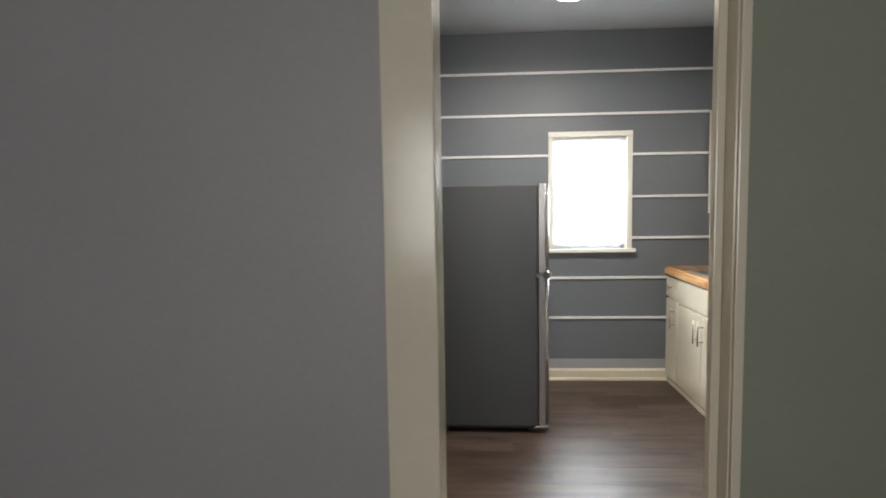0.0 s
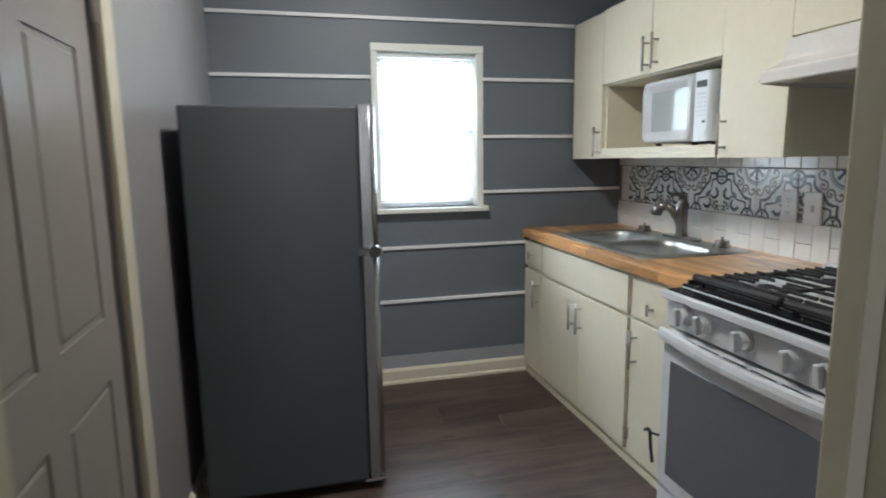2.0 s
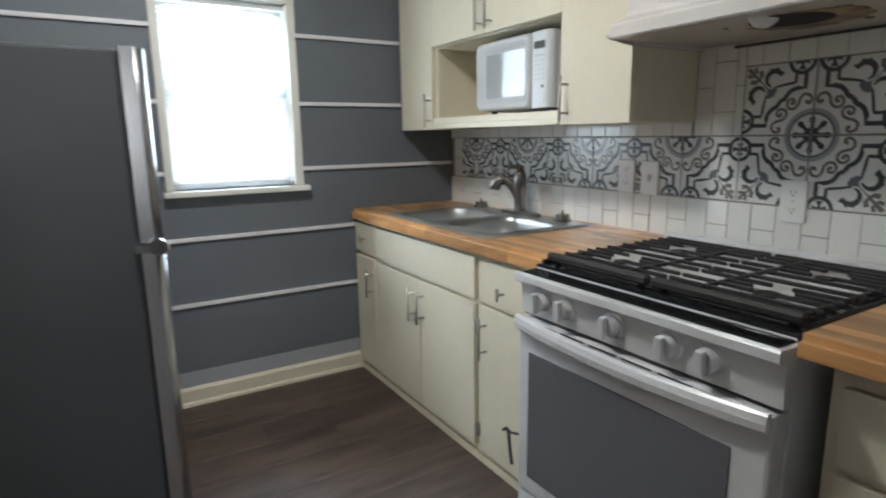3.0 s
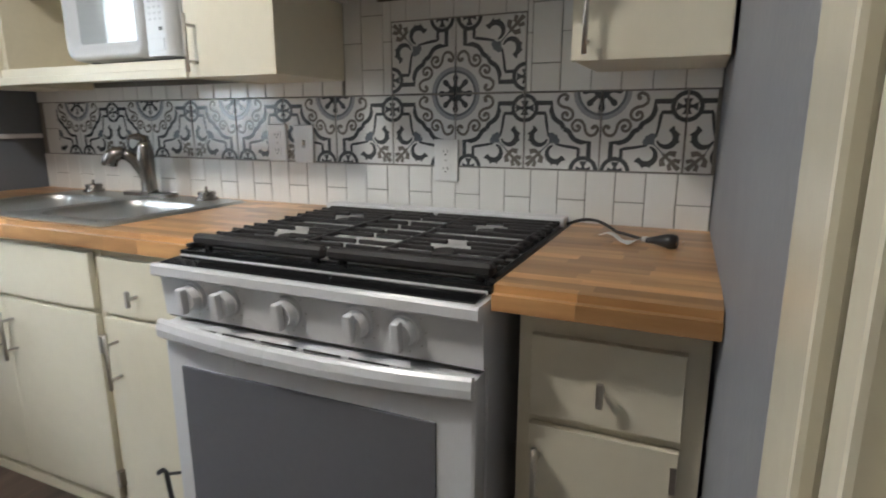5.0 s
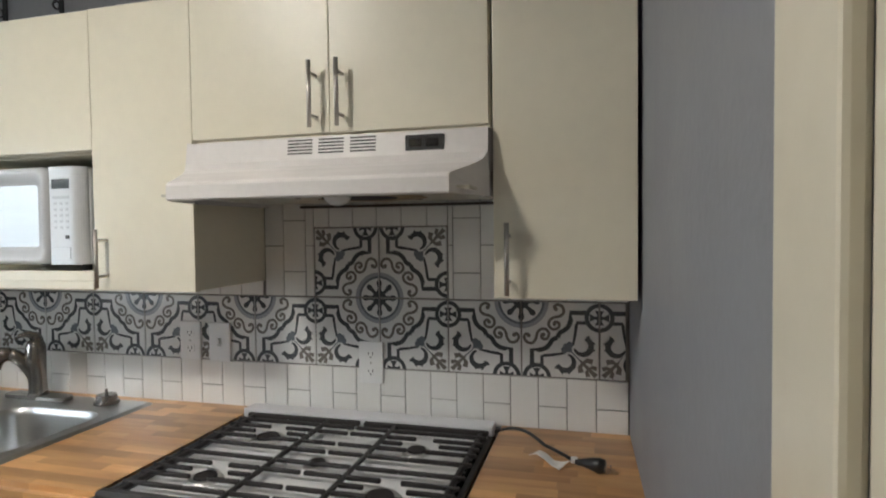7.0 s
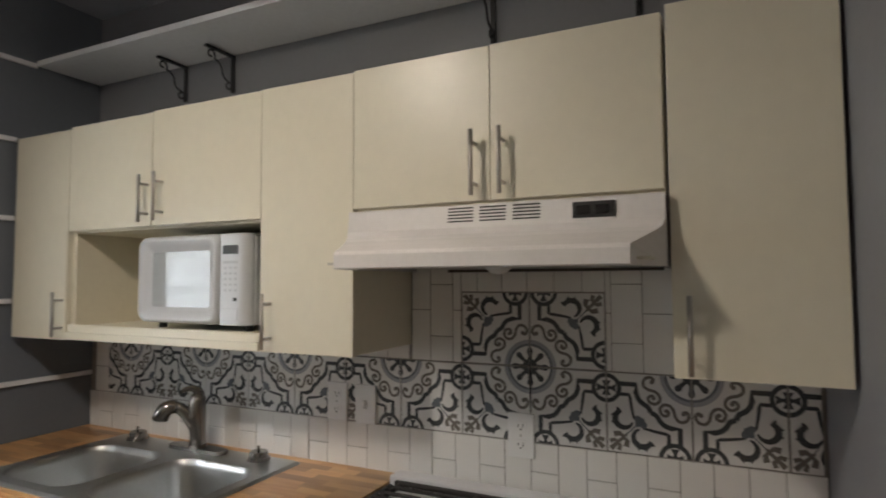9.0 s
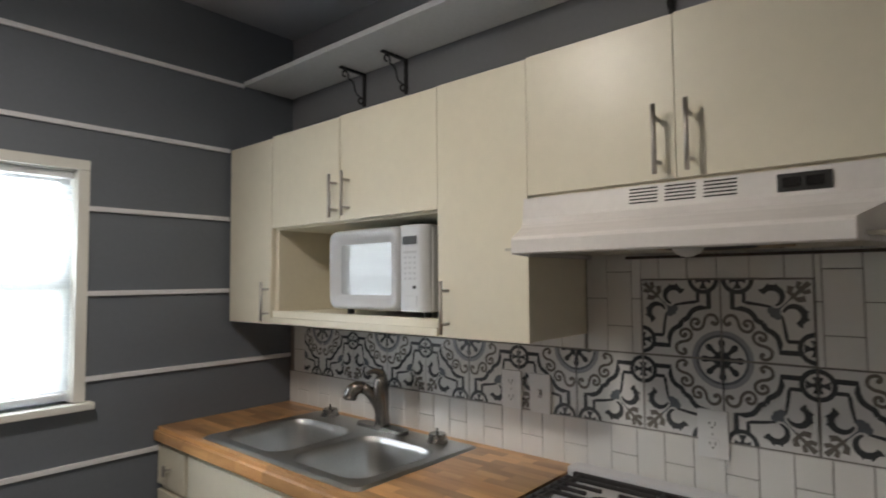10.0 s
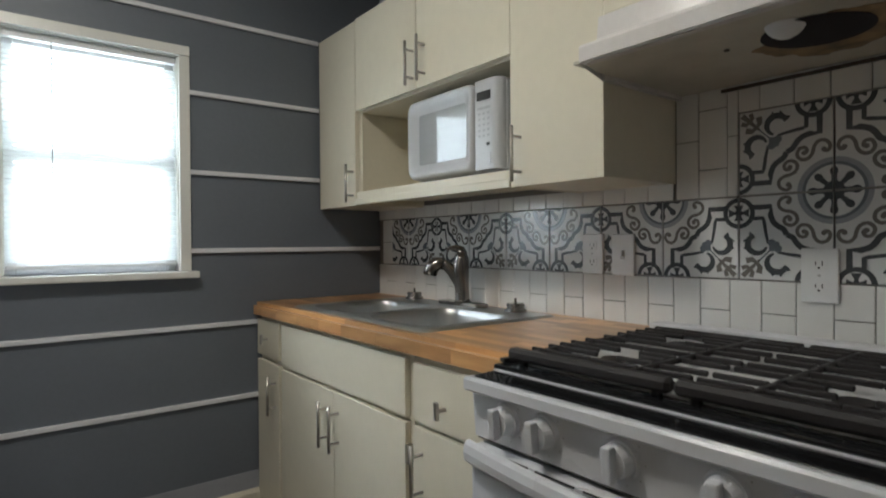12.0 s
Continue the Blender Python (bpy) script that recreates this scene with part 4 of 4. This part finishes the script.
for r in range(5):
    for q in range(3):
        mp_("button", box((1.5554, 2.691 + q * 0.020, 1.402 + r * 0.0165), (1.5566, 2.701 + q * 0.020, 1.4085 + r * 0.0165), 0.0004), MWB)
mp_("start_button", box((1.5552, 2.690, 1.374), (1.5566, 2.704, 1.384), 0.0005), BLACK)
mp_("open_button", box((1.5546, 2.686, 1.318), (1.5566, 2.748, 1.352), 0.0009), MWW)

# ---------------------------------------------------------------- shelf above the cabinets, with brackets
SHELFP = paint("grey_white_shelf_paint", (0.72, 0.72, 0.73), 0.5)
wall_shelf = thing("wall_shelf", "long pale grey shelf board high above the cabinets", "shelf", (0, 0, 0))
part("board", box((1.600, 1.205, 2.262), (XE - 0.002, YN - 0.002, 2.281), 0.002), SHELFP, wall_shelf)
part("front_edge", box((1.594, 1.205, 2.261), (1.5995, YN - 0.002, 2.282), 0.002), SHELFP, wall_shelf)


def bracket(y):
    t = thing("shelf_bracket", "black wrought iron scroll bracket under the shelf", "bracket", (XE, y, 2.26), "scroll brackets under the shelf")
    part("wall_arm", box((-0.008, -0.008, -0.138), (-0.001, 0.008, -0.001), 0.001), BLACK_IRON, t)
    part("shelf_arm", box((-0.132, -0.008, -0.008), (-0.008, 0.008, -0.001), 0.001), BLACK_IRON, t)
    pts = []
    for i in range(15):
        a = radians(300 - 330 * i / 14)
        r = 0.008 + 0.016 * i / 14
        pts.append((-0.135 + r * math.cos(a), 0, -0.034 + r * math.sin(a)))
    for i in range(1, 9):
        u = i / 8
        pts.append((-0.113 + 0.085 * u + 0.010 * math.sin(u * 6.28), 0, -0.046 - 0.075 * u + 0.006 * math.sin(u * 6.28)))
    for i in range(1, 14):
        a = radians(60 - 330 * i / 13)
        r = 0.022 - 0.014 * i / 13
        pts.append((-0.033 + r * math.cos(a), 0, -0.136 + r * math.sin(a)))
    bm = bmesh.new()
    add_tube(bm, [(0.80 * a, 0, 0.86 * b) for a, _, b in pts], 0.0035, 6)
    part("scroll", bm, BLACK_IRON, t)
    return t


for y in (3.255, 3.012, 1.996, 1.591):
    bracket(y)


# ---------------------------------------------------------------- outlets, switch, cord
def wall_plate(y, z, kind):
    lab = {"outlet": "white duplex outlet plate on the tiles", "switch": "white switch plate on the tiles"}[kind]
    t = thing("wall_" + kind, lab, kind, (1.838, y, z))
    part("plate", box((-0.010, -0.037, -0.060), (0.0, 0.037, 0.060), 0.003), PLASTIC, t)
    if kind == "outlet":
        for dz in (-0.025, 0.025):
            s = part("socket", extrude_profile(rounded(-0.0165, 0.0165, dz - 0.0145, dz + 0.0145, 0.009, 4), "x", -0.0115, -0.0095), PLASTIC, t)
            bm = box((-0.0122, -0.0075, dz - 0.003), (-0.0113, -0.0055, dz + 0.007))
            add_box(bm, (-0.0122, 0.0055, dz - 0.002), (-0.0113, 0.0075, dz + 0.006))
            add_cyl(bm, (-0.0122, 0, dz - 0.008), (-0.0113, 0, dz - 0.008), 0.0025, seg=8)
            part("slots", bm, DARK_GAP, s)
    else:
        part("toggle", box((-0.020, -0.005, -0.004), (-0.009, 0.005, 0.012), 0.002), PLASTIC, t)
        part("toggle_slot", box((-0.0112, -0.007, -0.013), (-0.0098, 0.007, 0.013)), ALU, t)
    part("screw", cyl((-0.0112, 0, 0), (-0.0098, 0, 0), 0.003, seg=10), ALU, t)


wall_plate(2.530, 1.049, "outlet")
wall_plate(2.424, 1.047, "switch")
wall_plate(1.922, 1.007, "outlet")
cord = thing("power_cord", "black appliance cord with plug and white tag lying on the counter", "cord", (1.70, 1.42, 0.850))
bm = bmesh.new()
pts = []
for i in range(17):
    u = i / 16
    pts.append((1.775 - 0.03 * u - 0.140 * u ** 2, 1.552 - 0.215 * u, 0.855 + 0.018 * math.sin(min(1, u * 1.6) * math.pi) + 0.004 * u))
add_tube(bm, pts, 0.004, 8)
smooth(at_thing(cord, "cable", bm, BLACK))
bm = bmesh.new()
add_tube(bm, [(1.607, 1.340, 0.861), (1.599, 1.322, 0.864), (1.591, 1.304, 0.866), (1.586, 1.290, 0.866), (1.583, 1.278, 0.866)], [0.006, 0.009, 0.014, 0.017, 0.014], 12)
smooth(at_thing(cord, "plug", bm, BLACK))
bm = bmesh.new()
for y in (-0.006, 0.006):
    add_box(bm, (1.572, 1.272 + y - 0.001, 0.863), (1.585, 1.272 + y + 0.001, 0.869))
at_thing(cord, "prongs", bm, CHROME)
bm = box((-0.044, -0.020, -0.0005), (0.044, 0.020, 0.0005))
bmesh.ops.subdivide_edges(bm, edges=bm.edges[:], cuts=3, use_grid_fill=True)
for v in bm.verts:
    v.co.z += 0.007 * math.sin(v.co.x * 75 + v.co.y * 60) + 0.30 * (v.co.y + 0.018) * (1 if v.co.x > 0 else 0.3)
bm.transform(pose(1.610, 1.400, 0.858, 0, 0, 55))
at_thing(cord, "paper_tag", bm, paint("white_paper", (0.75, 0.74, 0.72), 0.7), "crumpled white paper tag")
bm = box((1.607, 1.336, 0.856), (1.627, 1.352, 0.866), 0.003)
at_thing(cord, "tag_band", bm, PLASTIC)

# ---------------------------------------------------------------- counters of edge-glued staves
def counter(label, x0, x1, y0, y1, thick, hole=None):
    t = thing("counter", label, "counter", ((x0 + x1) / 2, (y0 + y1) / 2, 0.850 - thick))
    rnd = random.Random(int(y0 * 100))
    n = round((x1 - x0) / 0.036)
    w = (x1 - x0) / n
    for i in range(n):
        a, b = x0 + i * w, x0 + (i + 1) * w
        spans = [(y0, y1)]
        if hole and b > hole[0] and a < hole[1]:
            spans = [(y0, hole[2]), (hole[3], y1)]
        for s0, s1 in spans:
            y = s0
            while y < s1 - 1e-6:
                e = y + rnd.uniform(0.08, 0.22)
                if s1 - e < 0.07:
                    e = s1
                bm = box((-w / 2 + 0.0001, 0, 0), (w / 2 - 0.0001, e - y - 0.0002, thick))
                if i == 0:
                    bmesh.ops.bevel(bm, geom=[ed for ed in bm.edges if all(v.co.x < 0 for v in ed.verts) and all(v.co.z > 0.03 for v in ed.verts)], offset=0.014, segments=4, affect="EDGES")
                ob = part("stave", bm, BUTCHER, t)
                ob.matrix_parent_inverse = Matrix.Translation(t.location).inverted()
                ob.location = (a + w / 2, y, 0.8502 - thick)
                y = e
    return t


counter("butcher block counter of honey-brown wooden staves around the sink", 1.234, 1.838, 2.303, 3.768, 0.050, (1.30, 1.78, 2.668, 3.448))
counter("short butcher block counter of honey-brown wooden staves", 1.158, 1.838, 1.1965, 1.545, 0.042)

# ---------------------------------------------------------------- backsplash tiles
bs = thing("backsplash", "white and grey patterned ceramic tile backsplash", "backsplash", (1.845, 2.47, 0.845), kind="structure")
part("mortar_bed", box((-0.001, 1.2125 - 2.47, 0), (0.005, 3.768 - 2.47, 0.72)), GROUT, bs)
TX, P, YT, Z1 = 1.838, 0.203, 1.896, 0.990
meshes = {}


def white_tile(y0, y1, z0, z1):
    key = (round(y1 - y0, 4), round(z1 - z0, 4))
    if key not in meshes:
        bm = box((0, 0, 0), (0.006, key[0] - 0.0020, key[1] - 0.0020), 0.0014, 1)
        ob = part("white_tile", bm, TILE_W, bs)
        meshes[key] = ob.data
    else:
        ob = new("white_tile", meshes[key])
        ob.parent = bs
    ob.location = Vector((TX, y0 + 0.0010, z0 + 0.0010)) - bs.location


COL = 0.0752
for i in range(34):
    y0 = 1.220 + i * COL if i else 1.2145
    y1 = min(1.220 + (i + 1) * COL, 3.766)
    if i % 2:
        white_tile(y0, y1, 0.8445, Z1 - 0.001)
    else:
        white_tile(y0, y1, 0.8445, 0.9110)
        white_tile(y0, y1, 0.9110, Z1 - 0.001)
    if not (1.50 < y0 < 2.24):
        white_tile(y0, y1, Z1 + P + 0.001, Z1 + P + 0.052)
TALL, SHORT = [1.194, 1.344, 1.470], [1.194, 1.267, 1.419, 1.470]
for y0, y1, cuts in ((1.5205, 1.600, TALL), (1.600, 1.678, SHORT), (1.678, 1.692, TALL), (2.101, 2.128, TALL), (2.128, 2.201, SHORT), (2.201, 2.264, TALL)):
    for a, b in zip(cuts, cuts[1:]):
        white_tile(y0, y1, a, b)
for y0, y1 in ((1.692, 1.752), (1.752, 1.828), (1.828, 1.903), (1.903, 1.976), (1.976, 2.051), (2.051, 2.101)):
    white_tile(y0, y1, 1.398, 1.470)
white_tile(3.652, 3.733, Z1, Z1 + 0.10)
white_tile(3.652, 3.733, Z1 + 0.10, Z1 + P)

# printed pattern: strokes laid on the tile face, in tile units from the flower's corner
GLAZE = paint("patterned_tile_glaze", (0.70, 0.70, 0.69), 0.2, bump=0.03, vary=0.04, grain=12)
INK = paint("slate_tile_ink", (0.065, 0.070, 0.076), 0.2, bump=0.0, vary=0.15, grain=90)
TAUPE = paint("taupe_tile_ink", (0.165, 0.150, 0.138), 0.2, bump=0.0, vary=0.15, grain=90)
HAZE = paint("blue_grey_tile_ink", (0.33, 0.34, 0.37), 0.2, bump=0.0, vary=0.1, grain=90)
LEAF = paint("grey_leaf_tile_ink", (0.15, 0.165, 0.19), 0.2, bump=0.0, vary=0.1, grain=90)


def glide(pts, n=3):
    """A smooth line through the points."""
    out = []
    for i in range(len(pts) - 1):
        p0, p1, p2, p3 = pts[max(i - 1, 0)], pts[i], pts[i + 1], pts[min(i + 2, len(pts) - 1)]
        for k in range(n):
            t = k / n
            out.append(tuple(0.5 * (2 * b + (c - a) * t + (2 * a - 5 * b + 4 * c - d) * t * t + (3 * b - a - 3 * c + d) * t ** 3) for a, b, c, d in zip(p0, p1, p2, p3)))
    return out + [pts[-1]]


def tile_art():
    """Strokes (points, half widths, ink) and blobs of the quarter pattern."""
    strokes, blobs = [], []

    def stroke(pts, w, ink, mirror=True):
        ws = w if isinstance(w, list) else [w] * len(pts)
        strokes.append((pts, ws, ink))
        if mirror:
            strokes.append(([(b, a) for a, b in pts], ws, ink))

    def blob(cx, cy, rx, ry, ink, turn=0.0):
        c, s = math.cos(radians(turn)), math.sin(radians(turn))
        blobs.append(([(cx + rx * math.cos(t) * c - ry * math.sin(t) * s, cy + rx * math.cos(t) * s + ry * math.sin(t) * c) for t in [2 * math.pi * i / 14 for i in range(14)]], ink))
    # flower, rings
    blob(0, 0, 0.105, 0.105, 1)
    for a in (0, 45, 90):
        d = (math.cos(radians(a)), math.sin(radians(a)))
        stroke([(0, 0), (d[0] * 0.13, d[1] * 0.13), (d[0] * 0.22, d[1] * 0.22)], [0.040, 0.026, 0.03], 1, False)
        blob(d[0] * 0.205, d[1] * 0.205, 0.050, 0.040, 1, a)
    stroke(arc(0, 0, 0.292, 0, 90, 16), 0.016, 4, False)
    stroke(arc(0, 0, 0.334, 0, 90, 16), 0.026, 3, False)
    # scrolls between the ring and the stepped band
    stroke(glide([(0.105, 0.445), (0.062, 0.432), (0.036, 0.478), (0.068, 0.538), (0.138, 0.552), (0.188, 0.500), (0.208, 0.420), (0.255, 0.366), (0.322, 0.364), (0.362, 0.420), (0.336, 0.486), (0.280, 0.490), (0.262, 0.446), (0.296, 0.424)]), 0.0195, 2)
    blob(0.095, 0.452, 0.028, 0.026, 2)
    blob(0.452, 0.095, 0.026, 0.028, 2)
    blob(0.290, 0.434, 0.028, 0.026, 2)
    blob(0.434, 0.290, 0.026, 0.028, 2)
    # stepped band
    stroke([(0.138, 0.862), (0.138, 0.640), (0.235, 0.640)] + glide([(0.236, 0.640), (0.315, 0.612), (0.368, 0.560), (0.405, 0.500), (0.470, 0.470)]), 0.031, 1)
    # small flowers on the edges
    stroke(arc(0.20, 1.0, 0.160, 180, 360, 14), 0.027, 1)
    stroke([(0.20, 1.0), (0.20, 0.945), (0.20, 0.880)], [0.030, 0.018, 0.052], 1)
    stroke([(0.20, 0.984), (0.158, 0.984), (0.108, 0.984)], [0.014, 0.014, 0.040], 1)
    stroke([(0.20, 0.984), (0.242, 0.984), (0.292, 0.984)], [0.014, 0.014, 0.040], 1)
    # thin line from the small flower to the leaf
    stroke([(0.268, 0.850), (0.268, 0.722), (0.300, 0.712), (0.430, 0.694), (0.565, 0.668)], [0.023, 0.023, 0.021, 0.019, 0.014], 1)
    blob(0.600, 0.600, 0.070, 0.045, 4, 45)
    blob(0.625, 0.560, 0.046, 0.044, 4, 0)
    blob(0.560, 0.625, 0.044, 0.046, 4, 0)
    # hooks
    n = 14
    stroke(arc(0.572, 0.788, 0.108, -72, 160, n), [0.012 + 0.025 * math.sin(math.pi * min(1, i / n * 0.82)) for i in range(n + 1)], 1)
    stroke([(0.500, 0.835), (0.470, 0.858), (0.430, 0.872)], [0.026, 0.028, 0.006], 1)
    stroke([(0.530, 0.880), (0.525, 0.915), (0.538, 0.950)], [0.030, 0.020, 0.005], 1)
    stroke([(0.605, 0.890), (0.620, 0.920), (0.618, 0.945)], [0.030, 0.018, 0.005], 1)
    # fern in the outer corner
    stroke([(0.62, 0.62), (0.78, 0.78)], 0.008, 4, False)
    stroke([(0.76, 0.76), (0.955, 0.955)], [0.014, 0.032], 2, False)
    stroke([(0.79, 0.79), (0.845, 0.755), (0.915, 0.770)], [0.016, 0.030, 0.036], 2)
    stroke([(0.865, 0.865), (0.905, 0.840), (0.965, 0.860)], [0.016, 0.024, 0.028], 2)
    return strokes, blobs


ART = tile_art()


def pattern_tile(y_flower, to_y, z_flower, to_z, cut=None):
    """to_y, to_z: +1 or -1, the way from the flower's corner; cut: (from, to) of the part of its width that is laid."""
    lo, hi = cut or (0.0, 1.0)
    key = (to_y, to_z, lo, hi)
    if key not in meshes:
        bm = bmesh.new()
        m = 0.011

        def at(u, v, h):
            u, v = min(max(u, lo + m), hi - m), min(max(v, m), 1 - m)
            return (-h, to_y * u * P, to_z * v * P)
        a, b = at(lo, 0, 0), at(hi, 1, 0)
        add_box(bm, (-0.0005, min(a[1], b[1]), min(a[2], b[2])), (0.006, max(a[1], b[1]), max(a[2], b[2])), 0.0008, 0, 1)
        layer = 0
        for pts, ws, ink in ART[0]:
            layer += 1
            h = 0.0007 + 0.00002 * layer
            prev = None
            for i, (u, v) in enumerate(pts):
                p, q = pts[max(i - 1, 0)], pts[min(i + 1, len(pts) - 1)]
                dx, dy = q[0] - p[0], q[1] - p[1]
                ln = math.hypot(dx, dy) or 1
                nx, ny = -dy / ln * ws[i], dx / ln * ws[i]
                row = (bm.verts.new(at(u + nx, v + ny, h)), bm.verts.new(at(u - nx, v - ny, h)))
                if prev:
                    bm.faces.new((prev[0], prev[1], row[1], row[0])).material_index = ink
                prev = row
        for pts, ink in ART[1]:
            layer += 1
            bm.faces.new([bm.verts.new(at(u, v, 0.0007 + 0.00002 * layer)) for u, v in pts]).material_index = ink
        ob = part("pattern_tile", bm, [GLAZE, INK, TAUPE, HAZE, LEAF], bs, "white tile with slate and taupe scroll pattern")
        meshes[key] = ob.data
    else:
        ob = new("pattern_tile", meshes[key])
        ob.parent = bs
    ob.location = Vector((TX, y_flower, z_flower)) - bs.location


ZT = Z1 + P
for k in range(-4, 9):
    even = k % 2 == 0
    flower, way = (k, 1) if even else (k + 1, -1)
    cut = None
    if k == -4:
        cut = (0.67, 1.0)
    if k == 8:
        cut = (0.0, 0.65)
    pattern_tile(YT + flower * P, way, ZT, -1, cut)
pattern_tile(YT, 1, ZT + 0.001, 1)
pattern_tile(YT, -1, ZT + 0.001, 1)

# ---------------------------------------------------------------- floor planks
floor_ob = bpy.data.objects["floor"]
rnd = random.Random(4)
PW = 0.18
row, y = 0, YN - 0.002
while y > -3.2:
    x = -2.6 - rnd.uniform(0, 1.1)
    while x < XE:
        a, b = max(x, -2.6), min(x + 1.22, XE)
        if b - a > 0.02 and not (y > YH + 0.12 and b < XW - 0.1):
            a = max(a, XW - 0.1) if y > YH + 0.15 else a
            key = ("plank", round(b - a, 2))
            if key not in meshes:
                bm = box((0, -PW + 0.0003, -0.006), (round(b - a, 2) - 0.0003, 0, 0), 0.0008, 1)
                ob = part("plank", bm, FLOORW, floor_ob)
                meshes[key] = ob.data
            else:
                ob = new("plank", meshes[key])
                ob.parent = floor_ob
            ob.location = (a, y, 0)
        x += 1.22
    y -= PW
    row += 1
